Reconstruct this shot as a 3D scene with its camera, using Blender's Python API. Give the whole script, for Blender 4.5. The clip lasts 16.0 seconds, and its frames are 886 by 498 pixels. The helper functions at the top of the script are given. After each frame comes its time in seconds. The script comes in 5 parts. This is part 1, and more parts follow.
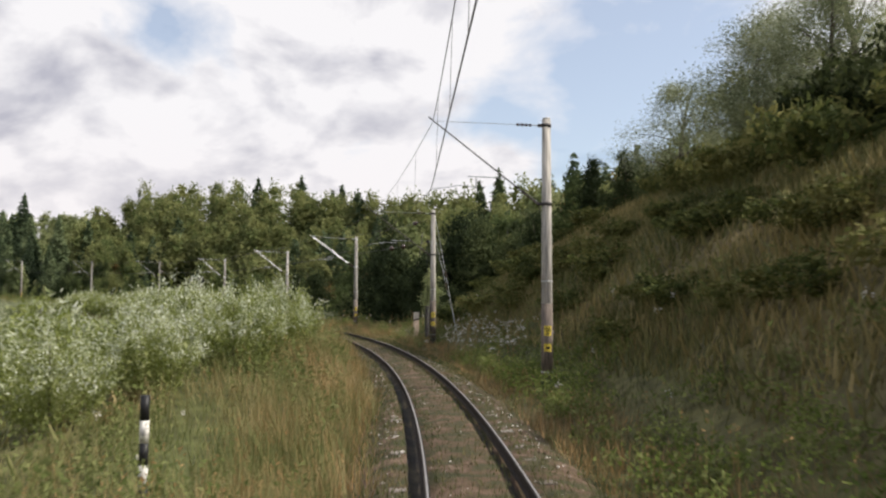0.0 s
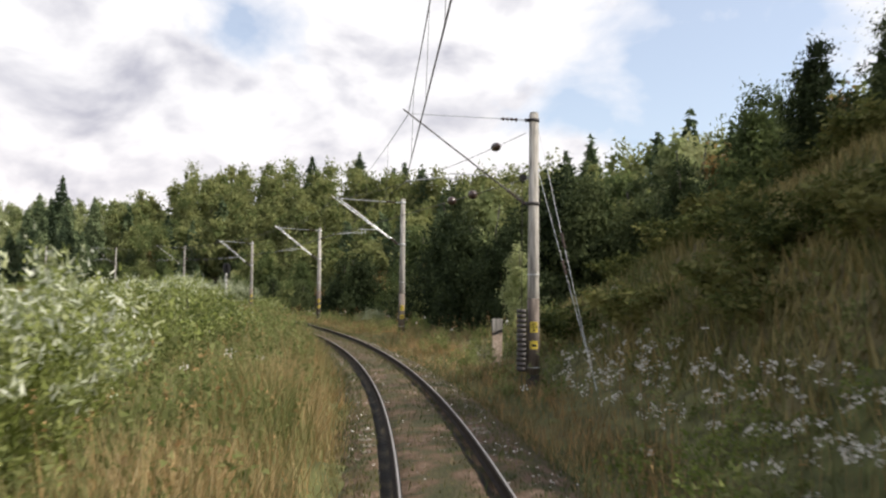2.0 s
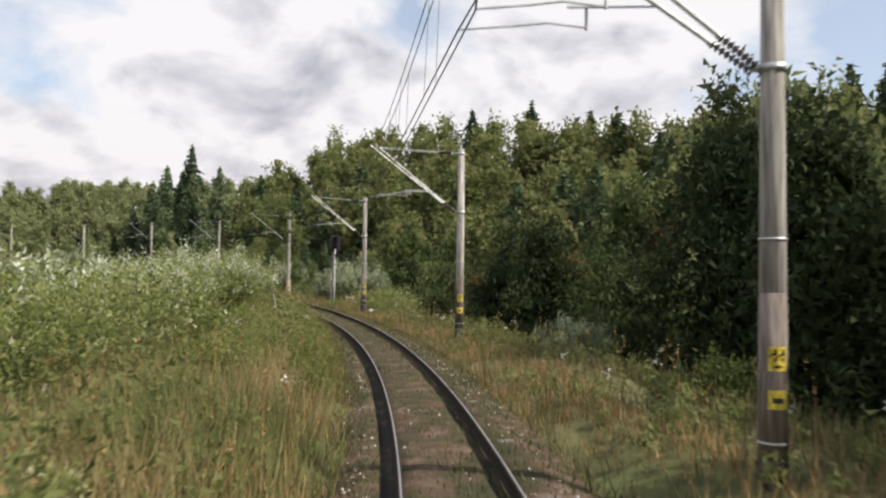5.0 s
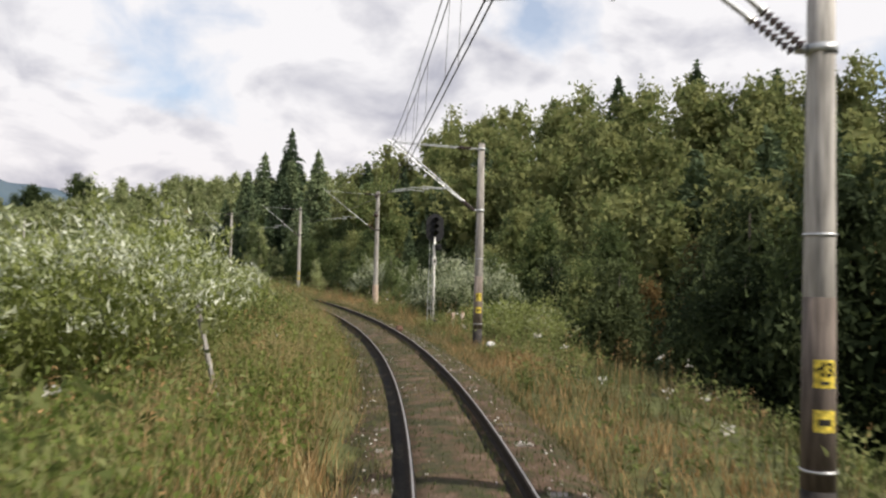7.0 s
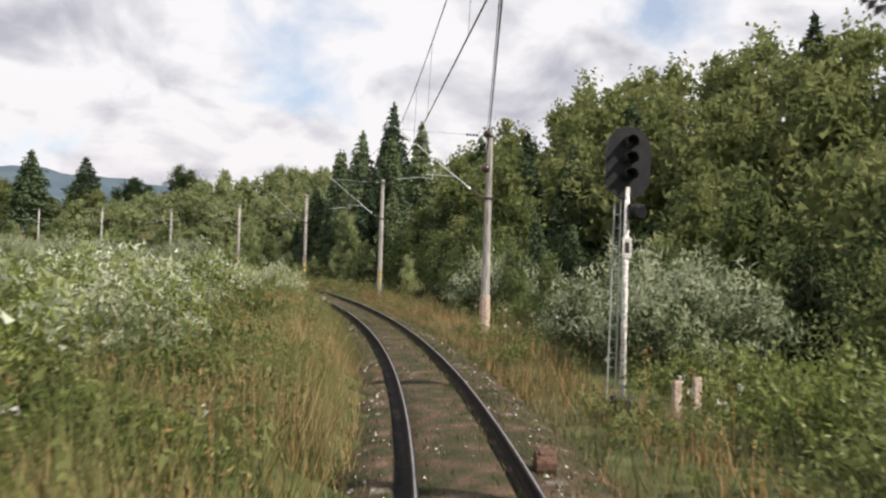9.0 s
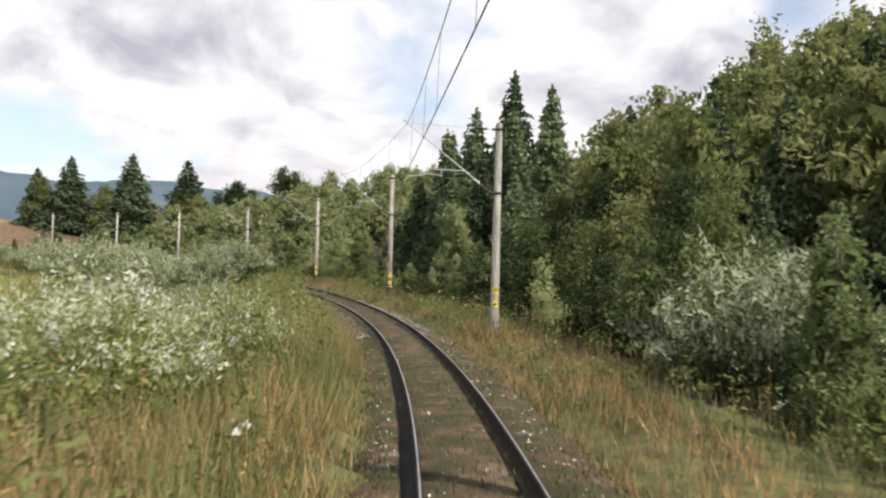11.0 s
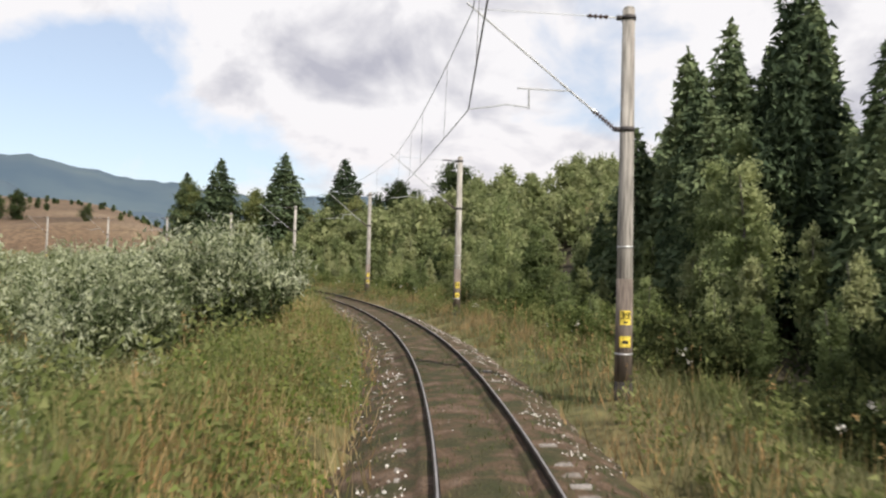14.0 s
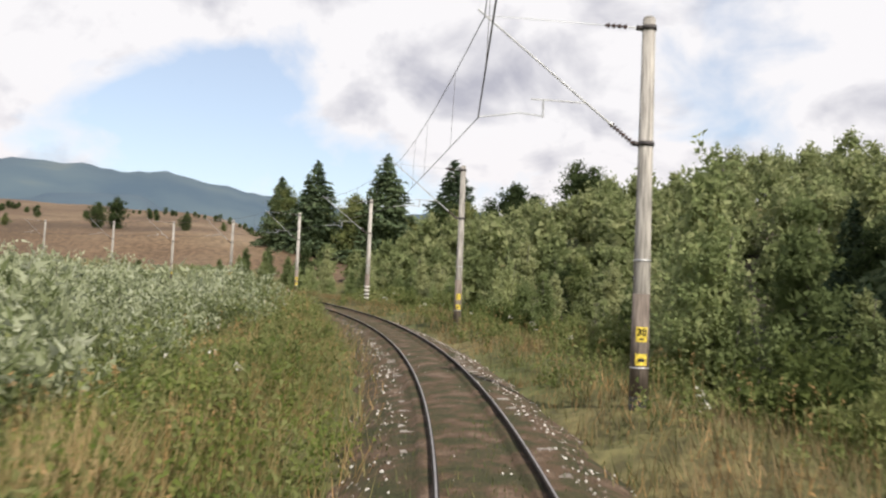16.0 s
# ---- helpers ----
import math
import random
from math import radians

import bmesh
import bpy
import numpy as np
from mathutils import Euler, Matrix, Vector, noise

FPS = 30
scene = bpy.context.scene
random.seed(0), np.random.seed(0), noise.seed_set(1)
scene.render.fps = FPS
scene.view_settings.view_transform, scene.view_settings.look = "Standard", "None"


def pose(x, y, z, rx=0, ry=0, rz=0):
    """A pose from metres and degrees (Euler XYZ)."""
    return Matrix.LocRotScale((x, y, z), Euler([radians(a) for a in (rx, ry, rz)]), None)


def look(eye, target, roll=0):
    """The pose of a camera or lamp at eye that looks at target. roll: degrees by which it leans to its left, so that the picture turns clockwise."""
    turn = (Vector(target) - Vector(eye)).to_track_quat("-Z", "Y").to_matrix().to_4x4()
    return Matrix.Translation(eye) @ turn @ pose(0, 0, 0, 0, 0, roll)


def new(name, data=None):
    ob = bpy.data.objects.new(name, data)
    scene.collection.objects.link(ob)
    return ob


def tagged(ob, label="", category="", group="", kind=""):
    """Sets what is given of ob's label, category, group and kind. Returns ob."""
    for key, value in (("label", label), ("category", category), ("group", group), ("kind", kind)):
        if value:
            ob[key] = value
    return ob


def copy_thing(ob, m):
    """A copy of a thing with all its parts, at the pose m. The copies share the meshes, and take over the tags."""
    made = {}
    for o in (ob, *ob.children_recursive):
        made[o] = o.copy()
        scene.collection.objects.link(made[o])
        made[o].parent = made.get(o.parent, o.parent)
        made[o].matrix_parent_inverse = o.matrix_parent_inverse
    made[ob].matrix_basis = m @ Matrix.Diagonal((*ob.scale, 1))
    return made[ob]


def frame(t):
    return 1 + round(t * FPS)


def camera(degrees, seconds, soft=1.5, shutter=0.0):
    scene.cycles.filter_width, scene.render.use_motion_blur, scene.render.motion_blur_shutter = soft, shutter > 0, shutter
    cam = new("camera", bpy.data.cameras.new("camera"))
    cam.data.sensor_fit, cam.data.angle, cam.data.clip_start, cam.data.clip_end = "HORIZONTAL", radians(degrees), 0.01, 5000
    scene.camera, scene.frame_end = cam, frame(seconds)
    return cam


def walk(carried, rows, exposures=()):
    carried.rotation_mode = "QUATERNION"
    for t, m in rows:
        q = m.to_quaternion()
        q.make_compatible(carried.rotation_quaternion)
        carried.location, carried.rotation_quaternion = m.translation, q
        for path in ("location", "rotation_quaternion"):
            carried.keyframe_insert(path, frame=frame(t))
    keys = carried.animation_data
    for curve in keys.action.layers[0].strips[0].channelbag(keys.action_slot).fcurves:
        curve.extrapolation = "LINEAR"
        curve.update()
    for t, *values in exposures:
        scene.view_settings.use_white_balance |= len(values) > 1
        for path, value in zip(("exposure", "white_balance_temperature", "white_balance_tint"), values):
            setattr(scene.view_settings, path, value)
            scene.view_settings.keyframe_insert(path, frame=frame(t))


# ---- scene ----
# ---- camera ----
cam = camera(56.0, 16.0, soft=2.3, shutter=0.2)
ROWS = [
    (0.0, 0.000, 0.000, 2.726, 0.51, 3.77, -0.23),
    (0.5, -0.090, 6.623, 2.780, 1.49, 3.65, -0.44),
    (1.0, -0.351, 13.241, 2.832, 2.63, 3.50, -0.56),
    (1.5, -0.795, 19.850, 2.881, 3.94, 3.48, -0.76),
    (2.0, -1.433, 26.442, 2.929, 5.41, 3.28, -0.56),
    (2.5, -2.276, 33.012, 2.973, 7.39, 3.00, -0.28),
    (3.0, -3.332, 39.550, 3.016, 9.38, 2.85, -0.29),
    (3.5, -4.606, 46.050, 3.056, 11.25, 2.65, -0.49),
    (4.0, -6.099, 52.503, 3.095, 13.07, 2.43, -0.50),
    (4.5, -7.811, 58.901, 3.135, 15.04, 2.17, -0.60),
    (5.0, -9.739, 65.237, 3.180, 16.99, 2.22, -0.80),
    (5.5, -11.878, 71.506, 3.230, 18.95, 2.37, -1.02),
    (6.0, -14.223, 77.700, 3.285, 20.97, 2.44, -1.23),
    (6.5, -16.770, 83.814, 3.346, 23.26, 2.23, -1.34),
    (7.0, -19.514, 89.842, 3.411, 25.42, 2.24, -1.38),
    (7.5, -22.455, 95.776, 3.482, 27.64, 2.31, -1.56),
    (8.0, -25.593, 101.609, 3.558, 29.83, 2.17, -1.85),
    (8.5, -28.929, 107.331, 3.642, 31.80, 2.07, -1.90),
    (9.0, -32.464, 112.932, 3.734, 33.55, 1.96, -1.80),
    (9.5, -36.198, 118.403, 3.836, 35.41, 2.16, -1.62),
    (10.0, -40.128, 123.734, 3.947, 37.50, 2.28, -1.52),
    (10.5, -44.248, 128.920, 4.068, 39.68, 2.31, -1.51),
    (11.0, -48.549, 133.956, 4.198, 41.86, 2.26, -1.60),
    (11.5, -53.021, 138.842, 4.337, 43.96, 2.13, -1.82),
    (12.0, -57.654, 143.576, 4.485, 46.07, 2.22, -2.09),
    (12.5, -62.438, 148.155, 4.640, 48.21, 2.37, -2.09),
    (13.0, -67.368, 152.579, 4.800, 50.33, 2.42, -1.87),
    (13.5, -72.437, 156.842, 4.964, 52.39, 2.46, -1.69),
    (14.0, -77.640, 160.940, 5.132, 54.52, 2.70, -1.49),
    (14.5, -82.975, 164.866, 5.304, 56.60, 2.86, -1.38),
    (15.0, -88.437, 168.612, 5.481, 58.65, 3.05, -1.79),
    (15.5, -94.023, 172.170, 5.662, 60.63, 3.33, -2.23),
    (16.0, -99.730, 175.532, 5.848, 62.62, 3.56, -2.52),
]
walk(cam, [(t, pose(x, y, z, 90 + pitch, roll, yaw)) for t, x, y, z, yaw, pitch, roll in ROWS],
     ((0.0, 0.14), (1.0, 0.25), (1.9, 0.31), (2.6, 0.17), (8.5, 0.14), (11.4, 0.29), (11.9, 0.14), (16.0, 0.16)))

# ---- sky, sun ----
SUN_ELEVATION, SUN_AZIMUTH = 42.0, 91.0   # azimuth clockwise from +y
scene.view_settings.exposure = 0.0


def build_world():
    """Fair-weather cumulus over a clear sky, with two wide blue gaps."""
    world = bpy.data.worlds.new("sky")
    world.use_nodes = True
    nt = world.node_tree
    nt.nodes.clear()
    N = lambda kind: node(nt, kind)
    M = lambda op, a, b: math_node(nt, op, a, b)
    sky = N("ShaderNodeTexSky")
    sky.sky_type, sky.sun_disc = "NISHITA", False
    sky.sun_elevation, sky.sun_rotation = radians(SUN_ELEVATION), radians(SUN_AZIMUTH)
    sky.air_density, sky.dust_density = 1.0, 1.2
    co = N("ShaderNodeTexCoord")
    sep = N("ShaderNodeSeparateXYZ")
    nt.links.new(co.outputs["Generated"], sep.inputs[0])

    def puffs(lift, scale, detail, rough):
        """Cloud density, flattened in height, looked up a little higher by lift."""
        high = M("POWER", M("ADD", M("MAXIMUM", M("ADD", sep.outputs[2], lift), 0.0), 0.02), 0.75)
        comb = N("ShaderNodeCombineXYZ")
        nt.links.new(sep.outputs[0], comb.inputs[0])
        nt.links.new(sep.outputs[1], comb.inputs[1])
        nt.links.new(M("MULTIPLY", high, 1.5), comb.inputs[2])
        shift = N("ShaderNodeMapping")
        shift.inputs["Location"].default_value = CLOUD_SHIFT
        nt.links.new(comb.outputs[0], shift.inputs[0])
        tex = N("ShaderNodeTexNoise")
        tex.inputs["Scale"].default_value, tex.inputs["Detail"].default_value = scale, detail
        tex.inputs["Roughness"].default_value, tex.inputs["Distortion"].default_value = rough, 0.35
        nt.links.new(shift.outputs[0], tex.inputs["Vector"])
        return tex.outputs[0]

    def gap(bearing, rise, width):
        """How far a direction lies inside a clear gap: bearing right of north and rise in degrees."""
        a, e = radians(bearing), radians(rise)
        dot = N("ShaderNodeVectorMath")
        dot.operation = "DOT_PRODUCT"
        nt.links.new(co.outputs["Generated"], dot.inputs[0])
        dot.inputs[1].default_value = (math.sin(a) * math.cos(e), math.cos(a) * math.cos(e), math.sin(e))
        near = math.cos(radians(width))
        return M("MAXIMUM", M("DIVIDE", M("SUBTRACT", dot.outputs["Value"], near), 1 - near), 0.0)

    dens = M("ADD", puffs(0.0, 2.3, 8.0, 0.50), M("MULTIPLY", M("SUBTRACT", puffs(0.0, 7.5, 6.0, 0.52), 0.5), 0.34))
    clear = None
    for bearing, rise, width, depth in CLOUD_GAPS:
        g = M("MULTIPLY", gap(bearing, rise, width), depth)
        clear = g if clear is None else M("ADD", clear, g)
    # overhead, out of view, the cloud is thinned to dim the sky's light
    clear = M("ADD", clear, M("MULTIPLY", M("MAXIMUM", M("SUBTRACT", sep.outputs[2], 0.42), 0.0), 0.55))
    dens = M("SUBTRACT", dens, clear)
    mask = N("ShaderNodeValToRGB")
    mask.color_ramp.elements[0].position, mask.color_ramp.elements[1].position = CLOUD_EDGE
    mask.color_ramp.elements[0].color = (0.30, 0.30, 0.30, 1)   # thin veil over the blue
    nt.links.new(dens, mask.inputs[0])
    # tops face the light, flat undersides are grey
    lit = M("SUBTRACT", puffs(0.0, 6.5, 7.0, 0.50), puffs(0.034, 6.5, 7.0, 0.50))
    lit = M("ADD", M("MULTIPLY", lit, 3.2), 0.60)
    lit = M("ADD", lit, M("MULTIPLY", M("SUBTRACT", 0.52, dens), 2.1))
    tone = N("ShaderNodeValToRGB")
    tone.color_ramp.elements[0].position, tone.color_ramp.elements[0].color = 0.0, (0.56, 0.56, 0.64, 1)
    tone.color_ramp.elements[1].position, tone.color_ramp.elements[1].color = 0.74, (1.03, 1.01, 1.03, 1)
    nt.links.new(lit, tone.inputs[0])
    # low cloud is warmer
    low = N("ShaderNodeValToRGB")
    low.color_ramp.elements[0].position, low.color_ramp.elements[0].color = 0.06, (1.0, 0.97, 0.965, 1)
    low.color_ramp.elements[1].position, low.color_ramp.elements[1].color = 0.22, (1.0, 1.0, 1.0, 1)
    nt.links.new(sep.outputs[2], low.inputs[0])
    warm = N("ShaderNodeMix")
    warm.data_type, warm.blend_type = "RGBA", "MULTIPLY"
    warm.inputs[0].default_value = 1.0
    nt.links.new(tone.outputs[0], warm.inputs[6])
    nt.links.new(low.outputs[0], warm.inputs[7])
    b1, b2 = N("ShaderNodeBackground"), N("ShaderNodeBackground")
    nt.links.new(sky.outputs[0], b1.inputs[0])
    b1.inputs[1].default_value = 0.15
    nt.links.new(warm.outputs[2], b2.inputs[0])
    b2.inputs[1].default_value = 0.84
    mix, out = N("ShaderNodeMixShader"), N("ShaderNodeOutputWorld")
    nt.links.new(mask.outputs[0], mix.inputs[0])
    nt.links.new(b1.outputs[0], mix.inputs[1])
    nt.links.new(b2.outputs[0], mix.inputs[2])
    nt.links.new(mix.outputs[0], out.inputs[0])
    scene.world = world


CLOUD_SHIFT, CLOUD_EDGE = (4.2, 1.6, 2.0), (0.30, 0.40)
CLOUD_GAPS = ((17, 20, 18, 0.24), (-84, 12, 14, 0.19))


def node(nt, kind):
    return nt.nodes.new(kind)


def math_node(nt, op, a, b):
    n = nt.nodes.new("ShaderNodeMath")
    n.operation = op
    for k, v in ((0, a), (1, b)):
        if isinstance(v, (int, float)):
            n.inputs[k].default_value = v
        else:
            nt.links.new(v, n.inputs[k])
    return n.outputs[0]


build_world()
sun = new("sun", bpy.data.lights.new("sun", "SUN"))
sun.data.energy, sun.data.angle, sun.data.color = 5.0, radians(0.6), (1.0, 0.925, 0.81)
az, el = radians(SUN_AZIMUTH), radians(SUN_ELEVATION)
sun.matrix_world = look((math.sin(az) * math.cos(el) * 100, math.cos(az) * math.cos(el) * 100, math.sin(el) * 100), (0, 0, 0))


# ---- materials ----
def material(name, stops, rough=0.8, scale=3.0, detail=6.0, fine=None, bump=0.0, metal=0.0, translucent=0.0, island=0.0, obj=0.0, specular=0.3, upright=1.0):
    """A noise-driven surface: colour stops over a coarse noise, a fine one on top, per-piece variation, bump and, for leaves, light through them."""
    m = bpy.data.materials.new(name)
    m.use_nodes = True
    nt = m.node_tree
    bsdf = nt.nodes["Principled BSDF"]
    bsdf.inputs["Roughness"].default_value = rough
    bsdf.inputs["Metallic"].default_value = metal
    bsdf.inputs["Specular IOR Level"].default_value = specular
    geo = node(nt, "ShaderNodeNewGeometry")
    noise1 = node(nt, "ShaderNodeTexNoise")
    noise1.inputs["Scale"].default_value, noise1.inputs["Detail"].default_value = scale, detail
    at = geo.outputs["Position"]
    if upright != 1.0:
        run = node(nt, "ShaderNodeMapping")
        run.inputs["Scale"].default_value = (1, 1, upright)
        nt.links.new(at, run.inputs[0])
        at = run.outputs[0]
    nt.links.new(at, noise1.inputs["Vector"])
    value = noise1.outputs[0]
    if island:
        value = math_node(nt, "ADD", value, math_node(nt, "MULTIPLY", math_node(nt, "SUBTRACT", geo.outputs["Random Per Island"], 0.5), island))
    if obj:
        info = node(nt, "ShaderNodeObjectInfo")
        value = math_node(nt, "ADD", value, math_node(nt, "MULTIPLY", math_node(nt, "SUBTRACT", info.outputs["Random"], 0.5), obj))
    ramp = node(nt, "ShaderNodeValToRGB")
    el = ramp.color_ramp.elements
    while len(el) < len(stops):
        el.new(0.5)
    for e, (p, c) in zip(el, stops):
        e.position, e.color = p, (*c, 1)
    nt.links.new(value, ramp.inputs[0])
    colour = ramp.outputs[0]
    if fine:
        noise2 = node(nt, "ShaderNodeTexNoise")
        noise2.inputs["Scale"].default_value, noise2.inputs["Detail"].default_value = fine, 4.0
        nt.links.new(at, noise2.inputs["Vector"])
        r2 = node(nt, "ShaderNodeValToRGB")
        r2.color_ramp.elements[0].position, r2.color_ramp.elements[0].color = 0.35, (0.55, 0.55, 0.55, 1)
        r2.color_ramp.elements[1].position, r2.color_ramp.elements[1].color = 0.65, (1.25, 1.25, 1.25, 1)
        nt.links.new(noise2.outputs[0], r2.inputs[0])
        mul = node(nt, "ShaderNodeMix")
        mul.data_type, mul.blend_type = "RGBA", "MULTIPLY"
        mul.inputs[0].default_value = 1.0
        nt.links.new(colour, mul.inputs[6])
        nt.links.new(r2.outputs[0], mul.inputs[7])
        colour = mul.outputs[2]
        if bump:
            bm = node(nt, "ShaderNodeBump")
            bm.inputs["Strength"].default_value, bm.inputs["Distance"].default_value = 0.6, bump
            nt.links.new(noise2.outputs[0], bm.inputs["Height"])
            nt.links.new(bm.outputs[0], bsdf.inputs["Normal"])
    nt.links.new(colour, bsdf.inputs["Base Color"])
    if translucent:
        out = nt.nodes["Material Output"]
        tr, mix = node(nt, "ShaderNodeBsdfTranslucent"), node(nt, "ShaderNodeMixShader")
        nt.links.new(colour, tr.inputs[0])
        mix.inputs[0].default_value = translucent
        nt.links.new(bsdf.outputs[0], mix.inputs[1])
        nt.links.new(tr.outputs[0], mix.inputs[2])
        nt.links.new(mix.outputs[0], out.inputs[0])
    return m


LEAF = dict(rough=0.8, specular=0.08, scale=0.35, detail=3.0, translucent=0.48, island=0.22, obj=0.85)
M_BROAD = material("broadleaf", [(0.20, (0.048, 0.068, 0.029)), (0.45, (0.098, 0.130, 0.050)), (0.62, (0.152, 0.185, 0.070)), (0.85, (0.26, 0.27, 0.11))], **dict(LEAF, obj=0.7))
M_BIRCH = material("birch_leaf", [(0.20, (0.110, 0.138, 0.060)), (0.5, (0.208, 0.245, 0.106)), (0.8, (0.35, 0.37, 0.19))], **LEAF)
M_ASPEN = material("aspen_leaf", [(0.20, (0.125, 0.160, 0.066)), (0.5, (0.235, 0.285, 0.122)), (0.8, (0.39, 0.42, 0.21))], **dict(LEAF, translucent=0.52, obj=0.5))
# leaf colour lowered to stand in for shade along the forest edge
M_SHADELEAF = material("forest_shade_leaf", [(0.20, (0.022, 0.033, 0.015)), (0.5, (0.044, 0.060, 0.026)), (0.8, (0.092, 0.112, 0.047))], **dict(LEAF, translucent=0.3, obj=0.6))
M_RUSSET = material("russet_leaf", [(0.25, (0.085, 0.07, 0.032)), (0.5, (0.17, 0.12, 0.05)), (0.8, (0.26, 0.17, 0.07))], **LEAF)
M_SPRUCE = material("spruce_needles", [(0.25, (0.046, 0.068, 0.038)), (0.5, (0.090, 0.124, 0.064)), (0.8, (0.175, 0.215, 0.11))], **dict(LEAF, translucent=0.2, obj=0.5, island=0.35))
M_WILLOW = material("willow_leaf", [(0.22, (0.14, 0.17, 0.044)), (0.5, (0.24, 0.275, 0.082)), (0.72, (0.35, 0.38, 0.15)), (0.88, (0.50, 0.52, 0.34))], **dict(LEAF, translucent=0.45, scale=0.7, island=0.6, obj=0.12))
M_TIP = material("upturned_willow_leaf", [(0.22, (0.27, 0.31, 0.14)), (0.5, (0.46, 0.49, 0.32)), (0.8, (0.74, 0.76, 0.65))], **dict(LEAF, translucent=0.4, scale=0.7, island=0.7, obj=0.12))
# body leaves darker than the tips, to put shading into the mounds
M_SILVER = material("silver_leaf", [(0.25, (0.095, 0.12, 0.048)), (0.5, (0.17, 0.20, 0.092)), (0.8, (0.31, 0.335, 0.20))], **dict(LEAF, translucent=0.45, scale=0.9, island=0.3, obj=0.15))
M_SILVERTIP = material("silver_shrub_tip", [(0.25, (0.25, 0.28, 0.155)), (0.5, (0.38, 0.41, 0.26)), (0.8, (0.54, 0.56, 0.42))], **dict(LEAF, translucent=0.45, scale=0.9, island=0.3, obj=0.15))
M_GREYWILLOW = material("grey_willow_leaf", [(0.25, (0.06, 0.08, 0.034)), (0.5, (0.11, 0.14, 0.065)), (0.72, (0.19, 0.22, 0.12)), (0.9, (0.36, 0.39, 0.28))], **dict(LEAF, translucent=0.4, scale=0.9, island=0.65, obj=0.1))
M_AIRY = material("airy_willow_leaf", [(0.25, (0.15, 0.175, 0.095)), (0.5, (0.26, 0.285, 0.165)), (0.8, (0.42, 0.44, 0.30))], **dict(LEAF, translucent=0.42, scale=0.9, island=0.5))
M_GREEN = material("shrub_leaf", [(0.25, (0.075, 0.098, 0.032)), (0.5, (0.14, 0.17, 0.055)), (0.8, (0.25, 0.265, 0.11))], **dict(LEAF, translucent=0.45, scale=1.0, island=0.4, obj=0.5))
# M_GREEN darkened, so shrubs beside the forest carry its shade in colour
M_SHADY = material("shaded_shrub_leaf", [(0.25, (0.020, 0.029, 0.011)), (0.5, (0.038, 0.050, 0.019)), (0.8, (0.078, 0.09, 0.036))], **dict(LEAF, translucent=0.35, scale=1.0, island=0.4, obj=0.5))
M_BRAMBLE = material("bramble_leaf", [(0.25, (0.056, 0.072, 0.024)), (0.5, (0.108, 0.122, 0.038)), (0.8, (0.21, 0.20, 0.072))], **dict(LEAF, scale=1.0, translucent=0.3, island=0.45, obj=0.4))
M_BARK = material("bark", [(0.3, (0.06, 0.05, 0.04)), (0.7, (0.17, 0.15, 0.12))], rough=0.9, scale=6, fine=30, bump=0.02)
M_BIRCHBARK = material("birch_bark", [(0.35, (0.06, 0.052, 0.044)), (0.6, (0.20, 0.185, 0.165)), (0.85, (0.40, 0.38, 0.35))], rough=0.8, scale=5, fine=20, bump=0.01)
M_GRASS = material("grass_blades", [(0.30, (0.092, 0.120, 0.038)), (0.44, (0.165, 0.185, 0.062)), (0.54, (0.26, 0.228, 0.098)), (0.64, (0.40, 0.295, 0.145)), (0.8, (0.50, 0.41, 0.24))], rough=0.7, scale=0.28, detail=5, translucent=0.3, island=0.15)
# browner than M_GRASS, and darkened for the forest's shade on this verge
M_WEEDS = material("brown_shade_weeds", [(0.30, (0.062, 0.080, 0.027)), (0.45, (0.104, 0.112, 0.041)), (0.55, (0.165, 0.135, 0.066)), (0.66, (0.26, 0.175, 0.088)), (0.8, (0.34, 0.26, 0.15))], rough=0.75, scale=0.28, detail=5, translucent=0.25, island=0.15)
M_TRACKWEED = material("track_weed", [(0.3, (0.050, 0.068, 0.022)), (0.5, (0.095, 0.108, 0.038)), (0.66, (0.16, 0.135, 0.06)), (0.8, (0.25, 0.19, 0.10))], rough=0.75, scale=0.5, detail=5, translucent=0.25, island=0.2)
M_HERB = material("fresh_herb", [(0.25, (0.095, 0.135, 0.030)), (0.5, (0.17, 0.215, 0.055)), (0.8, (0.29, 0.31, 0.11))], **dict(LEAF, translucent=0.45, scale=0.8, island=0.4, obj=0.0))
M_DRY = material("dry_grass", [(0.2, (0.18, 0.13, 0.055)), (0.5, (0.37, 0.225, 0.095)), (0.8, (0.50, 0.33, 0.16))], rough=0.75, scale=0.5, translucent=0.3, island=0.5)
M_SEED = material("white_flowers", [(0.3, (0.45, 0.42, 0.36)), (0.7, (0.75, 0.73, 0.68))], rough=0.8, scale=4, translucent=0.2, island=0.4)
M_GROUND = material("meadow_ground", [(0.30, (0.065, 0.085, 0.025)), (0.48, (0.10, 0.105, 0.036)), (0.62, (0.145, 0.125, 0.052)), (0.8, (0.19, 0.15, 0.072))], rough=0.95, scale=0.06, detail=10, fine=2.2, bump=0.15)
M_BANK = material("shaded_bank_soil", [(0.30, (0.070, 0.074, 0.028)), (0.5, (0.14, 0.12, 0.054)), (0.75, (0.25, 0.19, 0.09))], rough=0.95, scale=0.12, detail=10, fine=2.2, bump=0.15)
# leaf litter, its brown deepened as shade under the trees
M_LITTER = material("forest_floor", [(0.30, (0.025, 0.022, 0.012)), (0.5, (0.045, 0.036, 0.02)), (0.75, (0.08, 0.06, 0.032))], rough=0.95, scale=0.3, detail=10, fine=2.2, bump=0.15)
